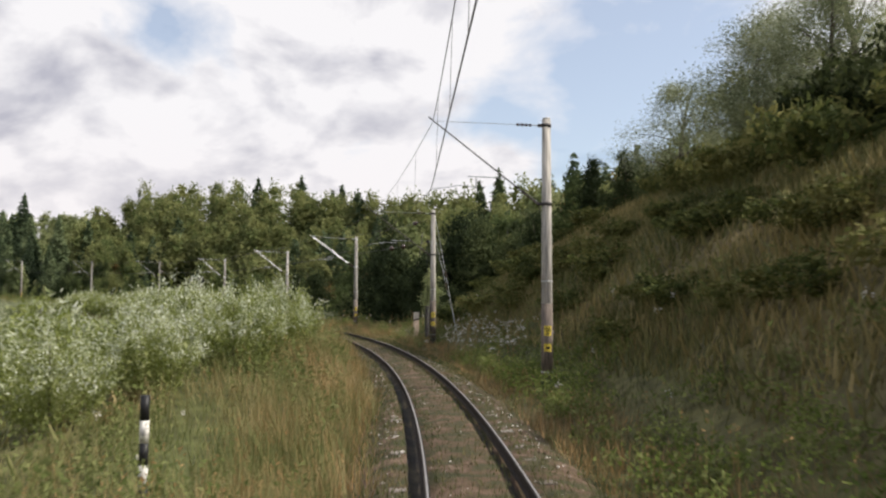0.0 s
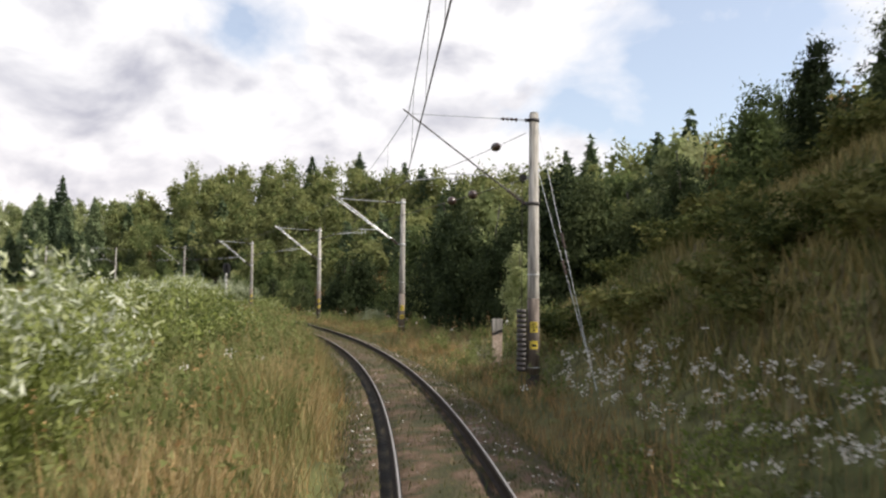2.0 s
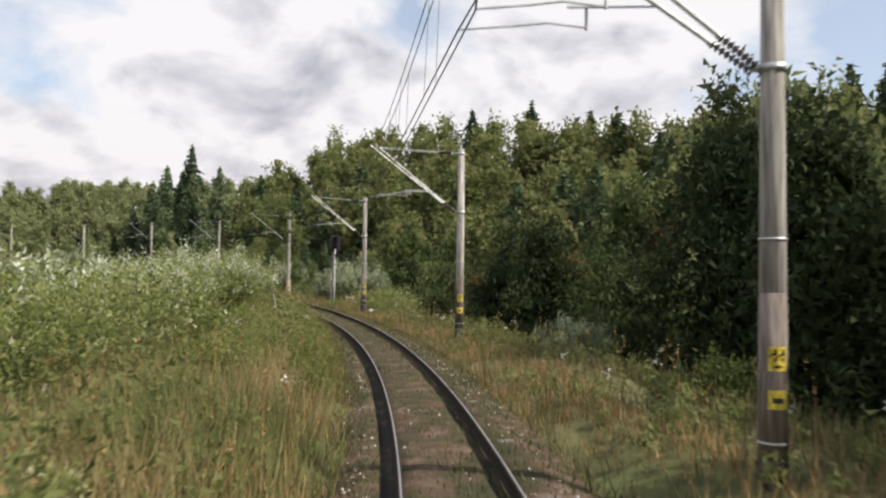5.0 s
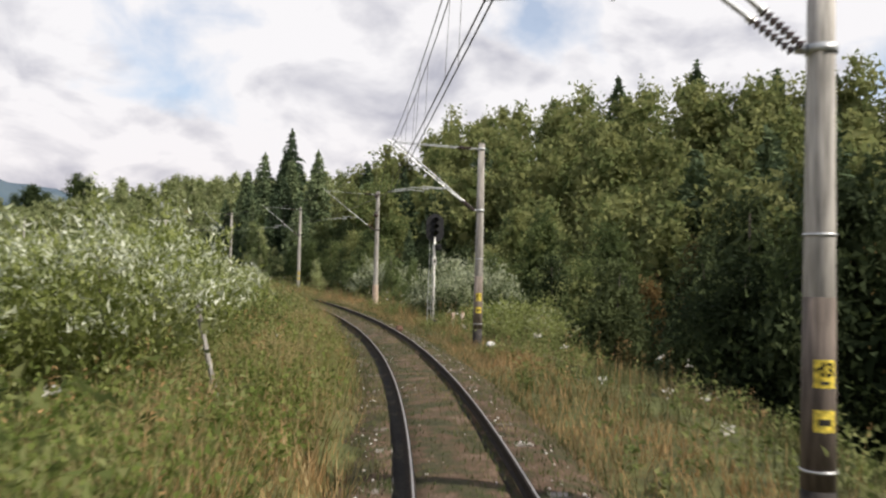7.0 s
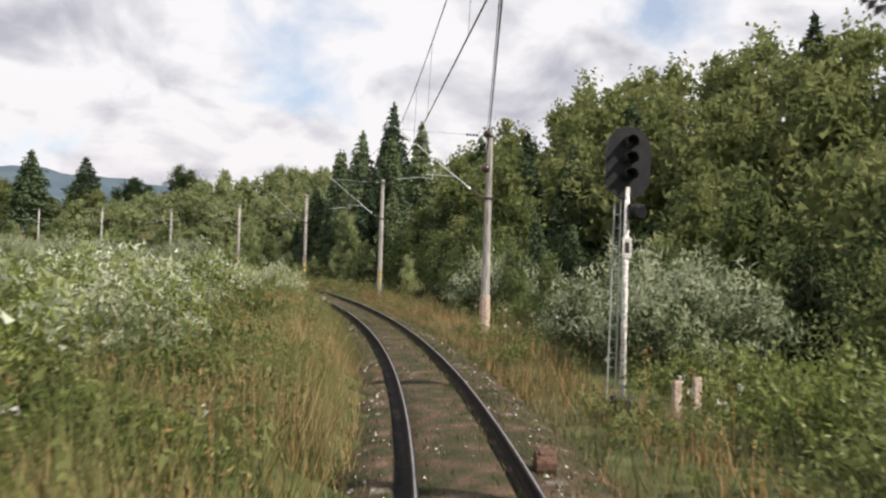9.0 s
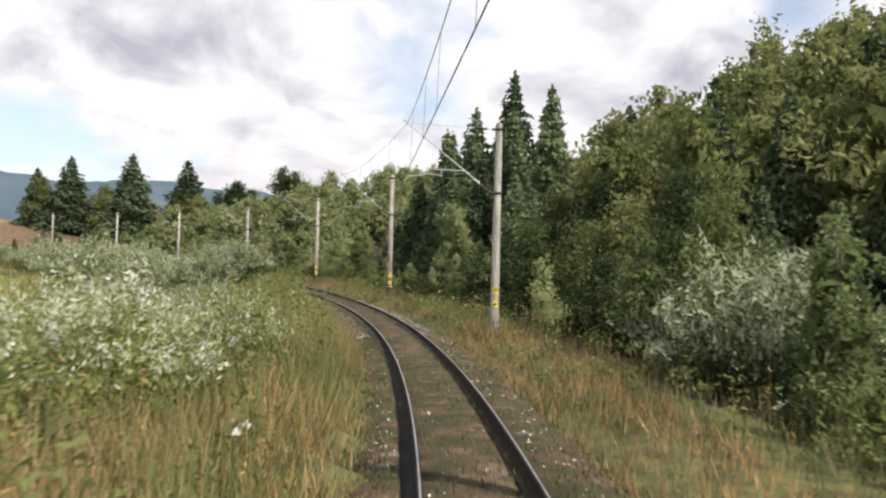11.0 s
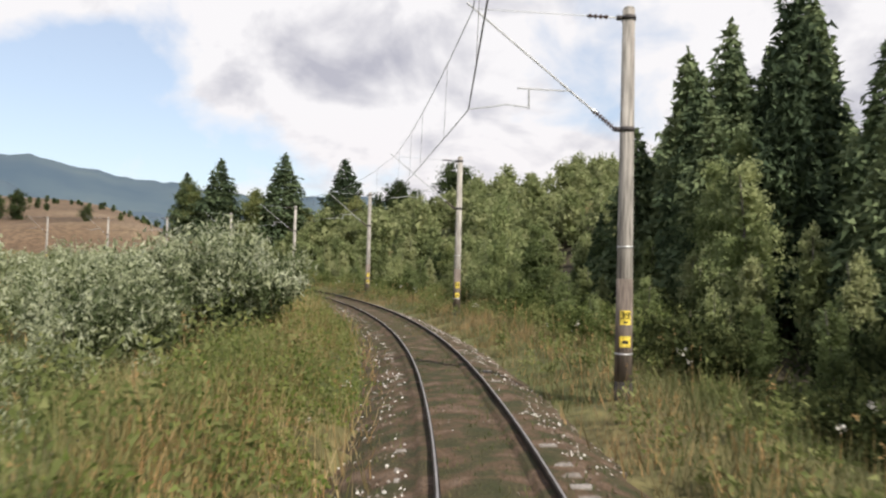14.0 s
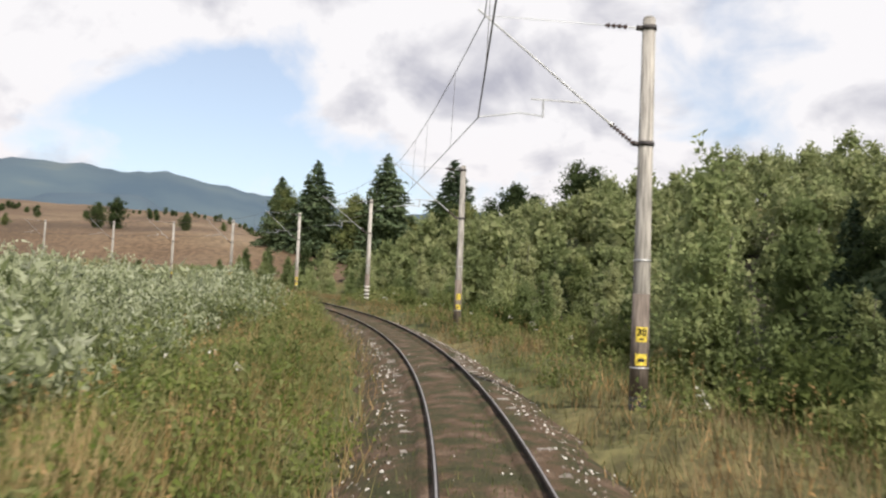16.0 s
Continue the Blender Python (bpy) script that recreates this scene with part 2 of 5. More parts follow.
M_BANKGRASS = material("bank_grass", [(0.25, (0.085, 0.104, 0.038)), (0.47, (0.175, 0.172, 0.064)), (0.60, (0.265, 0.22, 0.088)), (0.8, (0.40, 0.315, 0.14))], rough=0.75, scale=0.16, detail=5, translucent=0.2, island=0.35)
M_MEADOW = material("mown_meadow", [(0.3, (0.13, 0.17, 0.04)), (0.55, (0.19, 0.23, 0.06)), (0.8, (0.25, 0.26, 0.08))], rough=0.9, scale=0.12, detail=8, fine=3.0, bump=0.05)
M_FIELD = material("stubble_field", [(0.32, (0.095, 0.062, 0.036)), (0.5, (0.145, 0.095, 0.056)), (0.7, (0.23, 0.165, 0.10))], rough=0.95, scale=0.02, detail=10, fine=0.8, bump=0.1)
M_BALLAST = material("ballast_bed", [(0.34, (0.042, 0.044, 0.016)), (0.47, (0.066, 0.056, 0.026)), (0.56, (0.104, 0.066, 0.040)), (0.7, (0.17, 0.118, 0.082))], rough=0.95, scale=1.7, detail=8, fine=22, bump=0.05)
# near-black, paints the rails' shadow onto the ballast beside them
M_RAILSHADE = material("rail_shade_ballast", [(0.38, (0.018, 0.014, 0.011)), (0.53, (0.034, 0.026, 0.018)), (0.62, (0.085, 0.07, 0.038))], rough=0.8, scale=1.1, detail=8, fine=22, bump=0.04)
M_STONE = material("ballast_stone", [(0.2, (0.085, 0.062, 0.045)), (0.48, (0.17, 0.13, 0.10)), (0.64, (0.27, 0.225, 0.19)), (0.78, (0.70, 0.67, 0.63))], rough=0.9, scale=2.0, island=0.8)
M_RAILTOP = material("polished_rail_head", [(0.3, (0.34, 0.32, 0.30)), (0.7, (0.50, 0.48, 0.46))], rough=0.42, scale=4, metal=0.9)
M_RAIL = material("rusty_rail", [(0.3, (0.014, 0.010, 0.008)), (0.7, (0.036, 0.024, 0.017))], rough=0.85, scale=5, fine=40, bump=0.01)
M_CONCRETE = material("aged_concrete", [(0.3, (0.22, 0.20, 0.18)), (0.5, (0.36, 0.34, 0.31)), (0.75, (0.48, 0.45, 0.41))], rough=0.85, scale=1.4, detail=9, fine=18, bump=0.0015, obj=0.15, upright=0.07)
M_SLEEPER = material("concrete_sleeper", [(0.3, (0.14, 0.115, 0.09)), (0.6, (0.25, 0.22, 0.19)), (0.8, (0.42, 0.39, 0.36))], rough=0.9, scale=2.5, fine=25, bump=0.01, obj=0.35)
M_STAINED = material("brown_stained_concrete", [(0.3, (0.13, 0.105, 0.09)), (0.5, (0.20, 0.165, 0.14)), (0.75, (0.28, 0.24, 0.21))], rough=0.85, scale=1.8, detail=9, fine=18, bump=0.0015, obj=0.2, upright=0.1)
M_TAR = material("tarred_base", [(0.3, (0.02, 0.018, 0.017)), (0.7, (0.06, 0.052, 0.048))], rough=0.8, scale=4, fine=30, bump=0.005)
M_YELLOW = material("yellow_plate", [(0.3, (0.62, 0.47, 0.05)), (0.7, (0.80, 0.63, 0.10))], rough=0.6, scale=6, fine=18)
M_BLACK = material("black_paint", [(0.3, (0.010, 0.010, 0.011)), (0.7, (0.022, 0.022, 0.024))], rough=0.5, scale=6)
M_STEEL = material("galvanised_steel", [(0.3, (0.42, 0.43, 0.44)), (0.7, (0.62, 0.63, 0.64))], rough=0.45, scale=8, metal=0.6)
M_DARKSTEEL = material("dark_steel", [(0.3, (0.05, 0.045, 0.045)), (0.7, (0.11, 0.10, 0.10))], rough=0.6, scale=8, metal=0.4)
M_WIRE = material("copper_wire", [(0.3, (0.05, 0.045, 0.045)), (0.7, (0.10, 0.09, 0.09))], rough=0.5, scale=2, metal=0.5)
M_CERAMIC = material("brown_insulator", [(0.3, (0.04, 0.025, 0.02)), (0.7, (0.08, 0.05, 0.04))], rough=0.25, scale=8, specular=0.6)
M_WHITE = material("white_paint", [(0.3, (0.60, 0.58, 0.54)), (0.7, (0.78, 0.76, 0.72))], rough=0.6, scale=4, fine=14)
M_PINK = material("weathered_concrete", [(0.3, (0.42, 0.31, 0.24)), (0.7, (0.58, 0.47, 0.38))], rough=0.85, scale=4, fine=20, bump=0.005)
M_RUST = material("rusty_iron", [(0.3, (0.075, 0.04, 0.028)), (0.7, (0.17, 0.095, 0.065))], rough=0.85, scale=8, fine=30, bump=0.005)
M_GLASS = material("dark_lens", [(0.3, (0.008, 0.008, 0.01)), (0.7, (0.015, 0.015, 0.018))], rough=0.1, scale=5, specular=0.6)
# blue distance haze is mixed into the ridge colour
M_MOUNTAIN = material("haze_blue_mountain", [(0.35, (0.062, 0.095, 0.13)), (0.6, (0.085, 0.12, 0.145)), (0.8, (0.15, 0.165, 0.15))], rough=1.0, scale=0.003, detail=7)

# ---- the line of the railway: metres along, degrees of turn per metre ----
BENDS = [(-150, 0.15), (0, 0.2067), (13.25, 0.2379), (26.5, 0.2685), (39.7, 0.2901), (53, 0.2957), (66.2, 0.2906), (79.5, 0.2824), (92.7, 0.2824),
         (106, 0.295), (119.2, 0.3122), (132.5, 0.3146), (145.7, 0.2988), (159, 0.2818), (172.2, 0.2759), (185.5, 0.2816), (198.7, 0.2927),
         (212, 0.308), (238.5, 0.3287), (265, 0.3789), (291.4, 0.4102), (318, 0.4208), (344.4, 0.4271), (470, 0.30)]
GRADES = [(-150, 0.6), (0, 0.833), (53, 0.56), (106, 1.182), (159, 2.304), (212, 2.833), (265, 3.21), (344, 2.864), (470, 2.0)]
S = np.arange(-140, 461, 0.5)
I0 = int(np.searchsorted(S, 0.0))
BEND = np.interp(S, *np.array(BENDS).T)
HEAD = np.radians(np.cumsum(BEND) * 0.5)
HEAD -= HEAD[I0]
CX, CY = np.cumsum(-np.sin(HEAD)) * 0.5, np.cumsum(np.cos(HEAD)) * 0.5
CZ = np.cumsum(np.interp(S, *np.array(GRADES).T)) * 0.5 / 100
OFFSET = np.interp(S, [0, 30, 60, 180, 203, 230, 300], [0.72, 0.69, 0.663, 0.663, 0.56, 0.60, 0.64])   # from the driver's eye to the middle of the track
CX, CY, CZ = CX - CX[I0] + OFFSET * np.cos(HEAD), CY - CY[I0] + OFFSET * np.sin(HEAD), CZ - CZ[I0]
CANT = 0.185 * BEND
PLANE = np.linalg.lstsq(np.column_stack([CX, CY, np.ones_like(CX)]), CZ, rcond=None)[0]


def place(s, u):
    """Plan of a point s metres along the line and u metres to the right of the track's middle."""
    hd = np.interp(s, S, HEAD)
    return np.interp(s, S, CX) + np.cos(hd) * u, np.interp(s, S, CY) + np.sin(hd) * u


def along(x, y):
    """The s and u of plan points."""
    x, y = np.atleast_1d(np.asarray(x, float)), np.atleast_1d(np.asarray(y, float))
    k = np.empty(len(x), int)
    for i in range(0, len(x), 4000):
        d = (x[i:i + 4000, None] - CX[None, ::2]) ** 2 + (y[i:i + 4000, None] - CY[None, ::2]) ** 2
        k[i:i + 4000] = d.argmin(1) * 2
    dx, dy = x - CX[k], y - CY[k]
    u = dx * np.cos(HEAD[k]) + dy * np.sin(HEAD[k])
    a = -dx * np.sin(HEAD[k]) + dy * np.cos(HEAD[k])
    far = np.hypot(dx, dy)
    return S[k] + np.clip(a, -0.5, 0.5), np.where(u < 0, -far, far)


def smooth(a, b, v):
    t = np.clip((v - a) / (b - a), 0, 1)
    return t * t * (3 - 2 * t)


def wave(x, y, size, seed=0.0):
    """Cheap smooth unevenness in -1..1."""
    a, b = x / size + seed, y / size - seed
    return (np.sin(a * 1.7 + 1.3 * np.sin(b * 0.9)) + np.sin(b * 1.3 + 1.1 * np.sin(a * 1.2 + seed)) + np.sin((a + b) * 2.3 + seed)) / 3


def ground(x, y):
    """Height of the ground at plan points."""
    s, u = along(x, y)
    x, y = np.atleast_1d(np.asarray(x, float)), np.atleast_1d(np.asarray(y, float))
    base = np.interp(s, S, CZ)
    far = smooth(35, 110, np.abs(u)) * np.where(u < 0, 1.0, 0.0)
    base = base * (1 - far) + (PLANE[0] * x + PLANE[1] * y + PLANE[2]) * far
    cant = np.interp(s, S, CANT) * np.clip(u, -3, 3)
    shoulder = -0.42 - 0.35 * smooth(1.7, 3.0, np.abs(u))
    bank = (1 - smooth(46, 78, s)) * np.interp(u, [4.3, 5.5, 10, 14, 17.6, 22, 60, 80], [0, 0.7, 5.2, 7.7, 9.2, 10.8, 13.5, 13.5])
    dip = smooth(66, 90, s) * (1 - smooth(165, 200, s)) * -6.0 * smooth(5.5, 14.5, u) - smooth(165, 200, s) * 1.0 * smooth(4.5, 9, u)
    hill = smooth(40, 80, s) * (smooth(13, 66, u) * (20 + 3 * smooth(140, 190, s) - 17 * smooth(222, 252, s))) + 15 * smooth(235, 262, s) * smooth(42, 100, u) * (1 - smooth(315, 350, s))
    bearing = np.degrees(np.arctan2(-(x + 100), y - 175))
    field = smooth(335, 365, s) * smooth(66, 80, bearing) * 0.105 * np.clip(u - 8, 0, 550)
    left = 1.3 * smooth(14, 30, s) * smooth(1.7, 3.1, -u - 1.1 * smooth(172, 186, s)) - (1.9 + 0.6 * smooth(140, 165, s) - 1.5 * smooth(168, 225, s)) * smooth(7 - 2.6 * smooth(145, 165, s), 18 - 7 * smooth(145, 165, s), -u) - 0.6 * smooth(20, 45, -u)
    verge = np.interp(s, [-60, 0, 30, 60, 80, 102, 127, 153, 178, 204, 230, 300], [0.2, 0.25, 0.3, 0.5, 0.65, 0.4, 0.3, 0.5, 0.65, 0.55, 0.75, 0.7]) * smooth(2.3, 3.7, u)
    rough = wave(x, y, 3.1, 0.4) * 0.12 * smooth(2.6, 6, np.abs(u)) + wave(x, y, 19.0, 1.7) * 0.9 * smooth(12, 40, np.abs(u))
    z = base + cant + shoulder + np.where(u > 0, bank + dip + hill + field + verge, left) + rough
    return z


# ---- mesh helpers ----
def quick_mesh(name, verts, faces, mats, smooth_faces=False, index=None):
    """A mesh from arrays: faces is n x k with one k throughout."""
    verts, faces = np.asarray(verts, np.float32), np.asarray(faces, np.int32)
    me = bpy.data.meshes.new(name)
    n, k = faces.shape
    me.vertices.add(len(verts))
    me.vertices.foreach_set("co", verts.ravel())
    me.loops.add(n * k)
    me.loops.foreach_set("vertex_index", faces.ravel())
    me.polygons.add(n)
    me.polygons.foreach_set("loop_start", np.arange(n, dtype=np.int32) * k)
    for m in (mats if isinstance(mats, (list, tuple)) else [mats]):
        me.materials.append(m)
    if index is not None:
        me.polygons.foreach_set("material_index", np.asarray(index, np.int32))
    me.polygons.foreach_set("use_smooth", np.full(n, smooth_faces))
    me.update()
    me.validate()
    return me


def part(name, bm, mat, parent=None, label="", flat=True):
    """Link a bmesh as one mesh object under a thing or a part."""
    me = bpy.data.meshes.new(name)
    bm.to_mesh(me)
    bm.free()
    me.materials.append(mat)
    if not flat:
        me.polygons.foreach_set("use_smooth", np.ones(len(me.polygons), bool))
    return attach(name, me, parent, label)


def attach(name, me, parent=None, label=""):
    ob = new(name, me)
    ob.parent = parent
    return tagged(ob, label) if label else ob


def box(bm, size, at=(0, 0, 0), turn=None, bevel=0.0):
    m = Matrix.Translation(at) @ (turn.to_4x4() if turn is not None else Matrix()) @ Matrix.Diagonal((*size, 1))
    made = bmesh.ops.create_cube(bm, size=1, matrix=m)
    if bevel:
        edges = {e for v in made["verts"] for e in v.link_edges}
        bmesh.ops.bevel(bm, geom=list(edges), offset=bevel, segments=1, affect="EDGES")
    return bm


def rod(bm, a, b, r1, r2=None, sides=10):
    a, b = Vector(a), Vector(b)
    d = b - a
    m = Matrix.Translation((a + b) / 2) @ d.to_track_quat("Z", "Y").to_matrix().to_4x4()
    bmesh.ops.create_cone(bm, cap_ends=True, segments=sides, radius1=r1, radius2=r1 if r2 is None else r2, depth=d.length, matrix=m)
    return bm


def tube_arrays(points, radii, sides=5):
    """Vertices and quads of a tube along a line of points."""
    P = np.asarray(points, float)
    R = np.broadcast_to(np.asarray(radii, float), (len(P),))
    T = np.gradient(P, axis=0)
    T /= np.linalg.norm(T, axis=1)[:, None] + 1e-9
    ref = np.where(np.abs(T[:, 2:3]) > 0.9, np.array([[1.0, 0, 0]]), np.array([[0, 0, 1.0]]))
    A = np.cross(T, ref)
    A /= np.linalg.norm(A, axis=1)[:, None] + 1e-9
    B = np.cross(T, A)
    ang = np.arange(sides) * 2 * np.pi / sides
    V = P[:, None] + R[:, None, None] * (A[:, None] * np.cos(ang)[None, :, None] + B[:, None] * np.sin(ang)[None, :, None])
    i, j = np.meshgrid(np.arange(len(P) - 1), np.arange(sides), indexing="ij")
    F = np.stack([i * sides + j, i * sides + (j + 1) % sides, (i + 1) * sides + (j + 1) % sides, (i + 1) * sides + j], -1).reshape(-1, 4)
    return V.reshape(-1, 3), F


def join(pieces):
    V, F, n = [], [], 0
    for v, f in pieces:
        V.append(v)
        F.append(f + n)
        n += len(v)
    return np.concatenate(V), np.concatenate(F)


def leaves(rng, C, length, width, lift=0.0, out=None, outness=0.0, face=None):
    """One three-cornered leaf clump at each centre. lift turns the leaves upward, outness along the directions out; face is the way they look."""
    n = len(C)
    d = rng.normal(size=(n, 3))
    d /= np.linalg.norm(d, axis=1)[:, None]
    if out is not None:
        d = d * (1 - outness) + out * outness
    d[:, 2] += lift
    d /= np.linalg.norm(d, axis=1)[:, None] + 1e-9
    q = np.cross(d, rng.normal(size=(n, 3)) if face is None else face + rng.normal(size=(n, 3)) * 0.33)
    q /= np.linalg.norm(q, axis=1)[:, None] + 1e-9
    L = (length * rng.uniform(0.6, 1.35, n))[:, None] * 0.5
    W = (width * rng.uniform(0.6, 1.35, n))[:, None] * 0.5
    V = np.stack([C + q * W - d * L, C + d * L * 1.15, C - q * W - d * L * rng.uniform(0.2, 1.0, n)[:, None]], 1).reshape(-1, 3)
    return V, np.arange(n * 3).reshape(-1, 3)


# ---- plants ----
def crown_broad(rng, h, spread, count, leaf, low=0.28, core=0.16, n=46, droop=0.0):
    """Leafy sprays on rising limbs round a trunk, thinning to an uneven top; bigger leaf masses fill the heart of the crown."""
    girth = lambda q: np.where(q > 0.38, np.clip((1 - q) / 0.62, 0, 1) ** 0.60, 0.55 + 0.45 * np.clip((q - low) / (0.38 - low), 0, 1))
    a, t = rng.uniform(0, 2 * np.pi, n), low + (0.97 - low) * rng.uniform(0, 1, n) ** 0.85
    lean = 1 + 0.22 * np.sin(a + rng.uniform(0, 6.28))
    rr = spread * girth(t) * rng.uniform(0.55, 1.12, n) * lean
    tip = np.stack([np.cos(a) * rr, np.sin(a) * rr, t * h + 0.10 * rr - droop * rr], 1)
    root = np.stack([0 * a, 0 * a, t * h - (0.45 - 0.5 * droop) * rr], 1)
    tip[0], root[0] = (0, 0, h * 1.0), (0, 0, h * 0.72)
    size = spread * rng.uniform(0.10, 0.21, n) * (1.15 - 0.45 * t) * (1 - 1.8 * droop)
    k = rng.choice(n, count, p=(rr + 0.25 * spread) / np.sum(rr + 0.25 * spread))
    f = rng.uniform(0.12, 1.0, count) ** 0.62
    bow = np.sin(f * np.pi) * 0.12 * rr[k]
    P = root[k] + (tip - root)[k] * f[:, None] + np.clip(rng.normal(size=(count, 3)), -1.35, 1.35) * (size[k] * (0.75 + 0.5 * f))[:, None] * np.array([1, 1, 0.8])
    P[:, 2] += bow - droop * rr[k] * np.clip(f - 0.6, 0, 1) * rng.uniform(0, 3.0, count)
    P[:, 2] = np.maximum(P[:, 2], 0.03 * h)
    face = rng.normal(size=P.shape) * 0.8 + np.array([0, 0, 0.55]) + np.stack([np.cos(a), np.sin(a), 0 * a], 1)[k] * 0.35
    outer = leaves(rng, P, leaf, leaf * 0.7, face=face)
    tips = root + (tip - root) * 0.85
    if not core:
        return outer, tips
    m = int(count * core)
    q = rng.uniform(low, 0.85, m)
    b, r = rng.uniform(0, 2 * np.pi, m), spread * girth(q) * 0.55 * np.sqrt(rng.uniform(0, 1, m))
    return join([outer, leaves(rng, np.stack([np.cos(b) * r, np.sin(b) * r, q * h], 1), leaf * 2.1, leaf * 1.7)]), tips


def crown_spruce(rng, h, spread, count, leaf):
    t = 1 - np.sqrt(rng.uniform(0.0, 1.0, count))
    t = np.clip(np.round(t * 21) / 21 * 0.5 + t * 0.5, 0, 1)
    a = rng.integers(0, 13, count) * 2 * np.pi / 13 + np.round(t * 21) * 2.4 + rng.normal(0, 0.2, count)
    reach = 1.18 * spread * (1 - t) ** 0.82 * (0.82 + 0.16 * np.sin(a * 3 + t * 33) + 0.12 * np.sin(a + t * 17))
    f = rng.uniform(0.15, 1.0, count) ** 0.6
    z = h * (0.06 + 0.94 * t) - 0.20 * reach * f ** 2 + rng.normal(0, 0.06, count)
    P = np.stack([np.cos(a) * reach * f, np.sin(a) * reach * f, z], 1)
    out = np.stack([np.cos(a), np.sin(a), np.full(count, -0.35)], 1)
    return leaves(rng, P + rng.normal(0, 0.10, P.shape), leaf * 1.4, leaf * 0.8, 0.0, out, 0.5)


def crown_willow(rng, h, spread, shoots, per, leaf, leafw, dome=0.95):
    """Shoots fanned out from the foot into a lumpy dome, thick with narrow leaves; also how far out on its shoot each leaf sits."""
    a, tilt = rng.uniform(0, 2 * np.pi, shoots), np.sqrt(rng.uniform(0, 1, shoots)) * dome
    lump = 0.86 + 0.10 * np.sin(a * 3 + tilt * 5 + rng.uniform(0, 6)) + 0.09 * np.sin(a * 5 - tilt * 9 + rng.uniform(0, 6))
    length = h * rng.uniform(0.84, 1.02, shoots) * (1.0 - 0.22 * tilt ** 2) * lump
    foot = np.stack([np.cos(a), np.sin(a), 0 * a], 1) * (spread * 0.45 * tilt)[:, None]
    top = np.stack([np.cos(a) * spread * tilt * lump, np.sin(a) * spread * tilt * lump, length * np.cos(tilt * 0.80)], 1) + foot * 0.3
    f = rng.uniform(0.06, 1.0, (shoots, per)) ** 0.75
    P = foot[:, None] + (top - foot)[:, None] * f[:, :, None]
    P[:, :, 2] += 0.10 * h * np.sin(f * np.pi)
    P = P.reshape(-1, 3) + rng.normal(0, 0.10 * leaf / 0.3 + 0.04 * spread / 2, (shoots * per, 3))
    P[:, 2] = np.maximum(P[:, 2], 0.05)
    way = np.repeat((top - foot) / np.linalg.norm(top - foot, axis=1)[:, None], per, axis=0)
    return leaves(rng, P, leaf, leafw, 0.25, way, 0.35), foot, top, f.ravel() + 0 * P[:, 2]


def stems(rng, h, r, tips, lean=0.0):
    """A tapered trunk and limbs that reach into the crown."""
    z = np.linspace(-0.4, h * 0.92, 9)
    w = np.stack([np.sin(z / h * 3 + 1) * lean * h * 0.1, np.cos(z / h * 2.2) * lean * h * 0.08, z], 1)
    w[:, :2] -= w[1, :2]
    out = [tube_arrays(w, r * (1.02 - z / h) ** 0.8 + 0.01, 7)]
    for c in tips:
        k = int(np.clip(np.searchsorted(z, c[2] * 0.62), 1, 7))
        a = w[k]
        f = np.linspace(0, 1, 5)[:, None]
        line = a + (c - a) * f + np.array([0, 0, 1]) * (np.sin(f * np.pi) * 0.12 * np.linalg.norm(c - a))
        out.append(tube_arrays(line, r * 0.42 * (1.05 - f[:, 0]) * (1.1 - z[k] / h), 5))
    return join(out)


def make_tree(name, label, kind, seed, h, spread, count, leaf, mat, bark=None):
    rng = np.random.default_rng(seed)
    thing = tagged(new(name), label, "tree")
    if kind == "spruce":
        cv, tips = crown_spruce(rng, h, spread, count, leaf), np.zeros((0, 3))
    else:
        if kind == "airy":
            cv, C = crown_broad(rng, h, spread, count, leaf, 0.26, 0.0, 95, 0.24)
        else:
            cv, C = crown_broad(rng, h, spread, count, leaf, {"tall": 0.10, "high": 0.22}.setdefault(kind, 0.04))
        tips = C[1:26 if kind == "airy" else 9]
    tv = stems(rng, h, 0.0125 * h if kind != "airy" else 0.02 * h, tips, 0.0 if kind == "spruce" else 0.5)
    attach("trunk", quick_mesh("trunk", *tv, bark or M_BARK, True), thing)
    attach("crown", quick_mesh("crown", *cv, mat), thing)
    return thing


def make_bush(name, label, seed, h, spread, shoots, per, leaf, leafw, mat, tip=None, share=0.5, dome=0.95):
    """tip is the leaf at the shoots' ends, where the pale undersides are turned up."""
    rng = np.random.default_rng(seed)
    thing = tagged(new(name), label, "bush")
    cv, foot, top, f = crown_willow(rng, h, spread, shoots, per, leaf, leafw, dome)
    g = np.linspace(0, 0.9, 5)[:, None]
    k = int(np.argmin(np.hypot(*top[:, :2].T)))
    tv = tube_arrays(top[k] * g + np.array([0, 0, -0.2]) * (1 - g), (0.022 + 0.008 * h) * (1.1 - g[:, 0]), 5)
    attach("stem", quick_mesh("stem", *tv, M_BARK, True), thing)
    pale = None
    if tip is not None:
        bright = np.repeat(rng.uniform(size=shoots), per)
        pale = ((f > 0.62 + 0.25 * bright) & (bright < share * 1.4) & (rng.uniform(size=len(f)) < 0.85)).astype(int)
    attach("foliage", quick_mesh("foliage", *cv, [mat] if tip is None else [mat, tip], False, pale), thing)
    return thing


PLANTERS = []


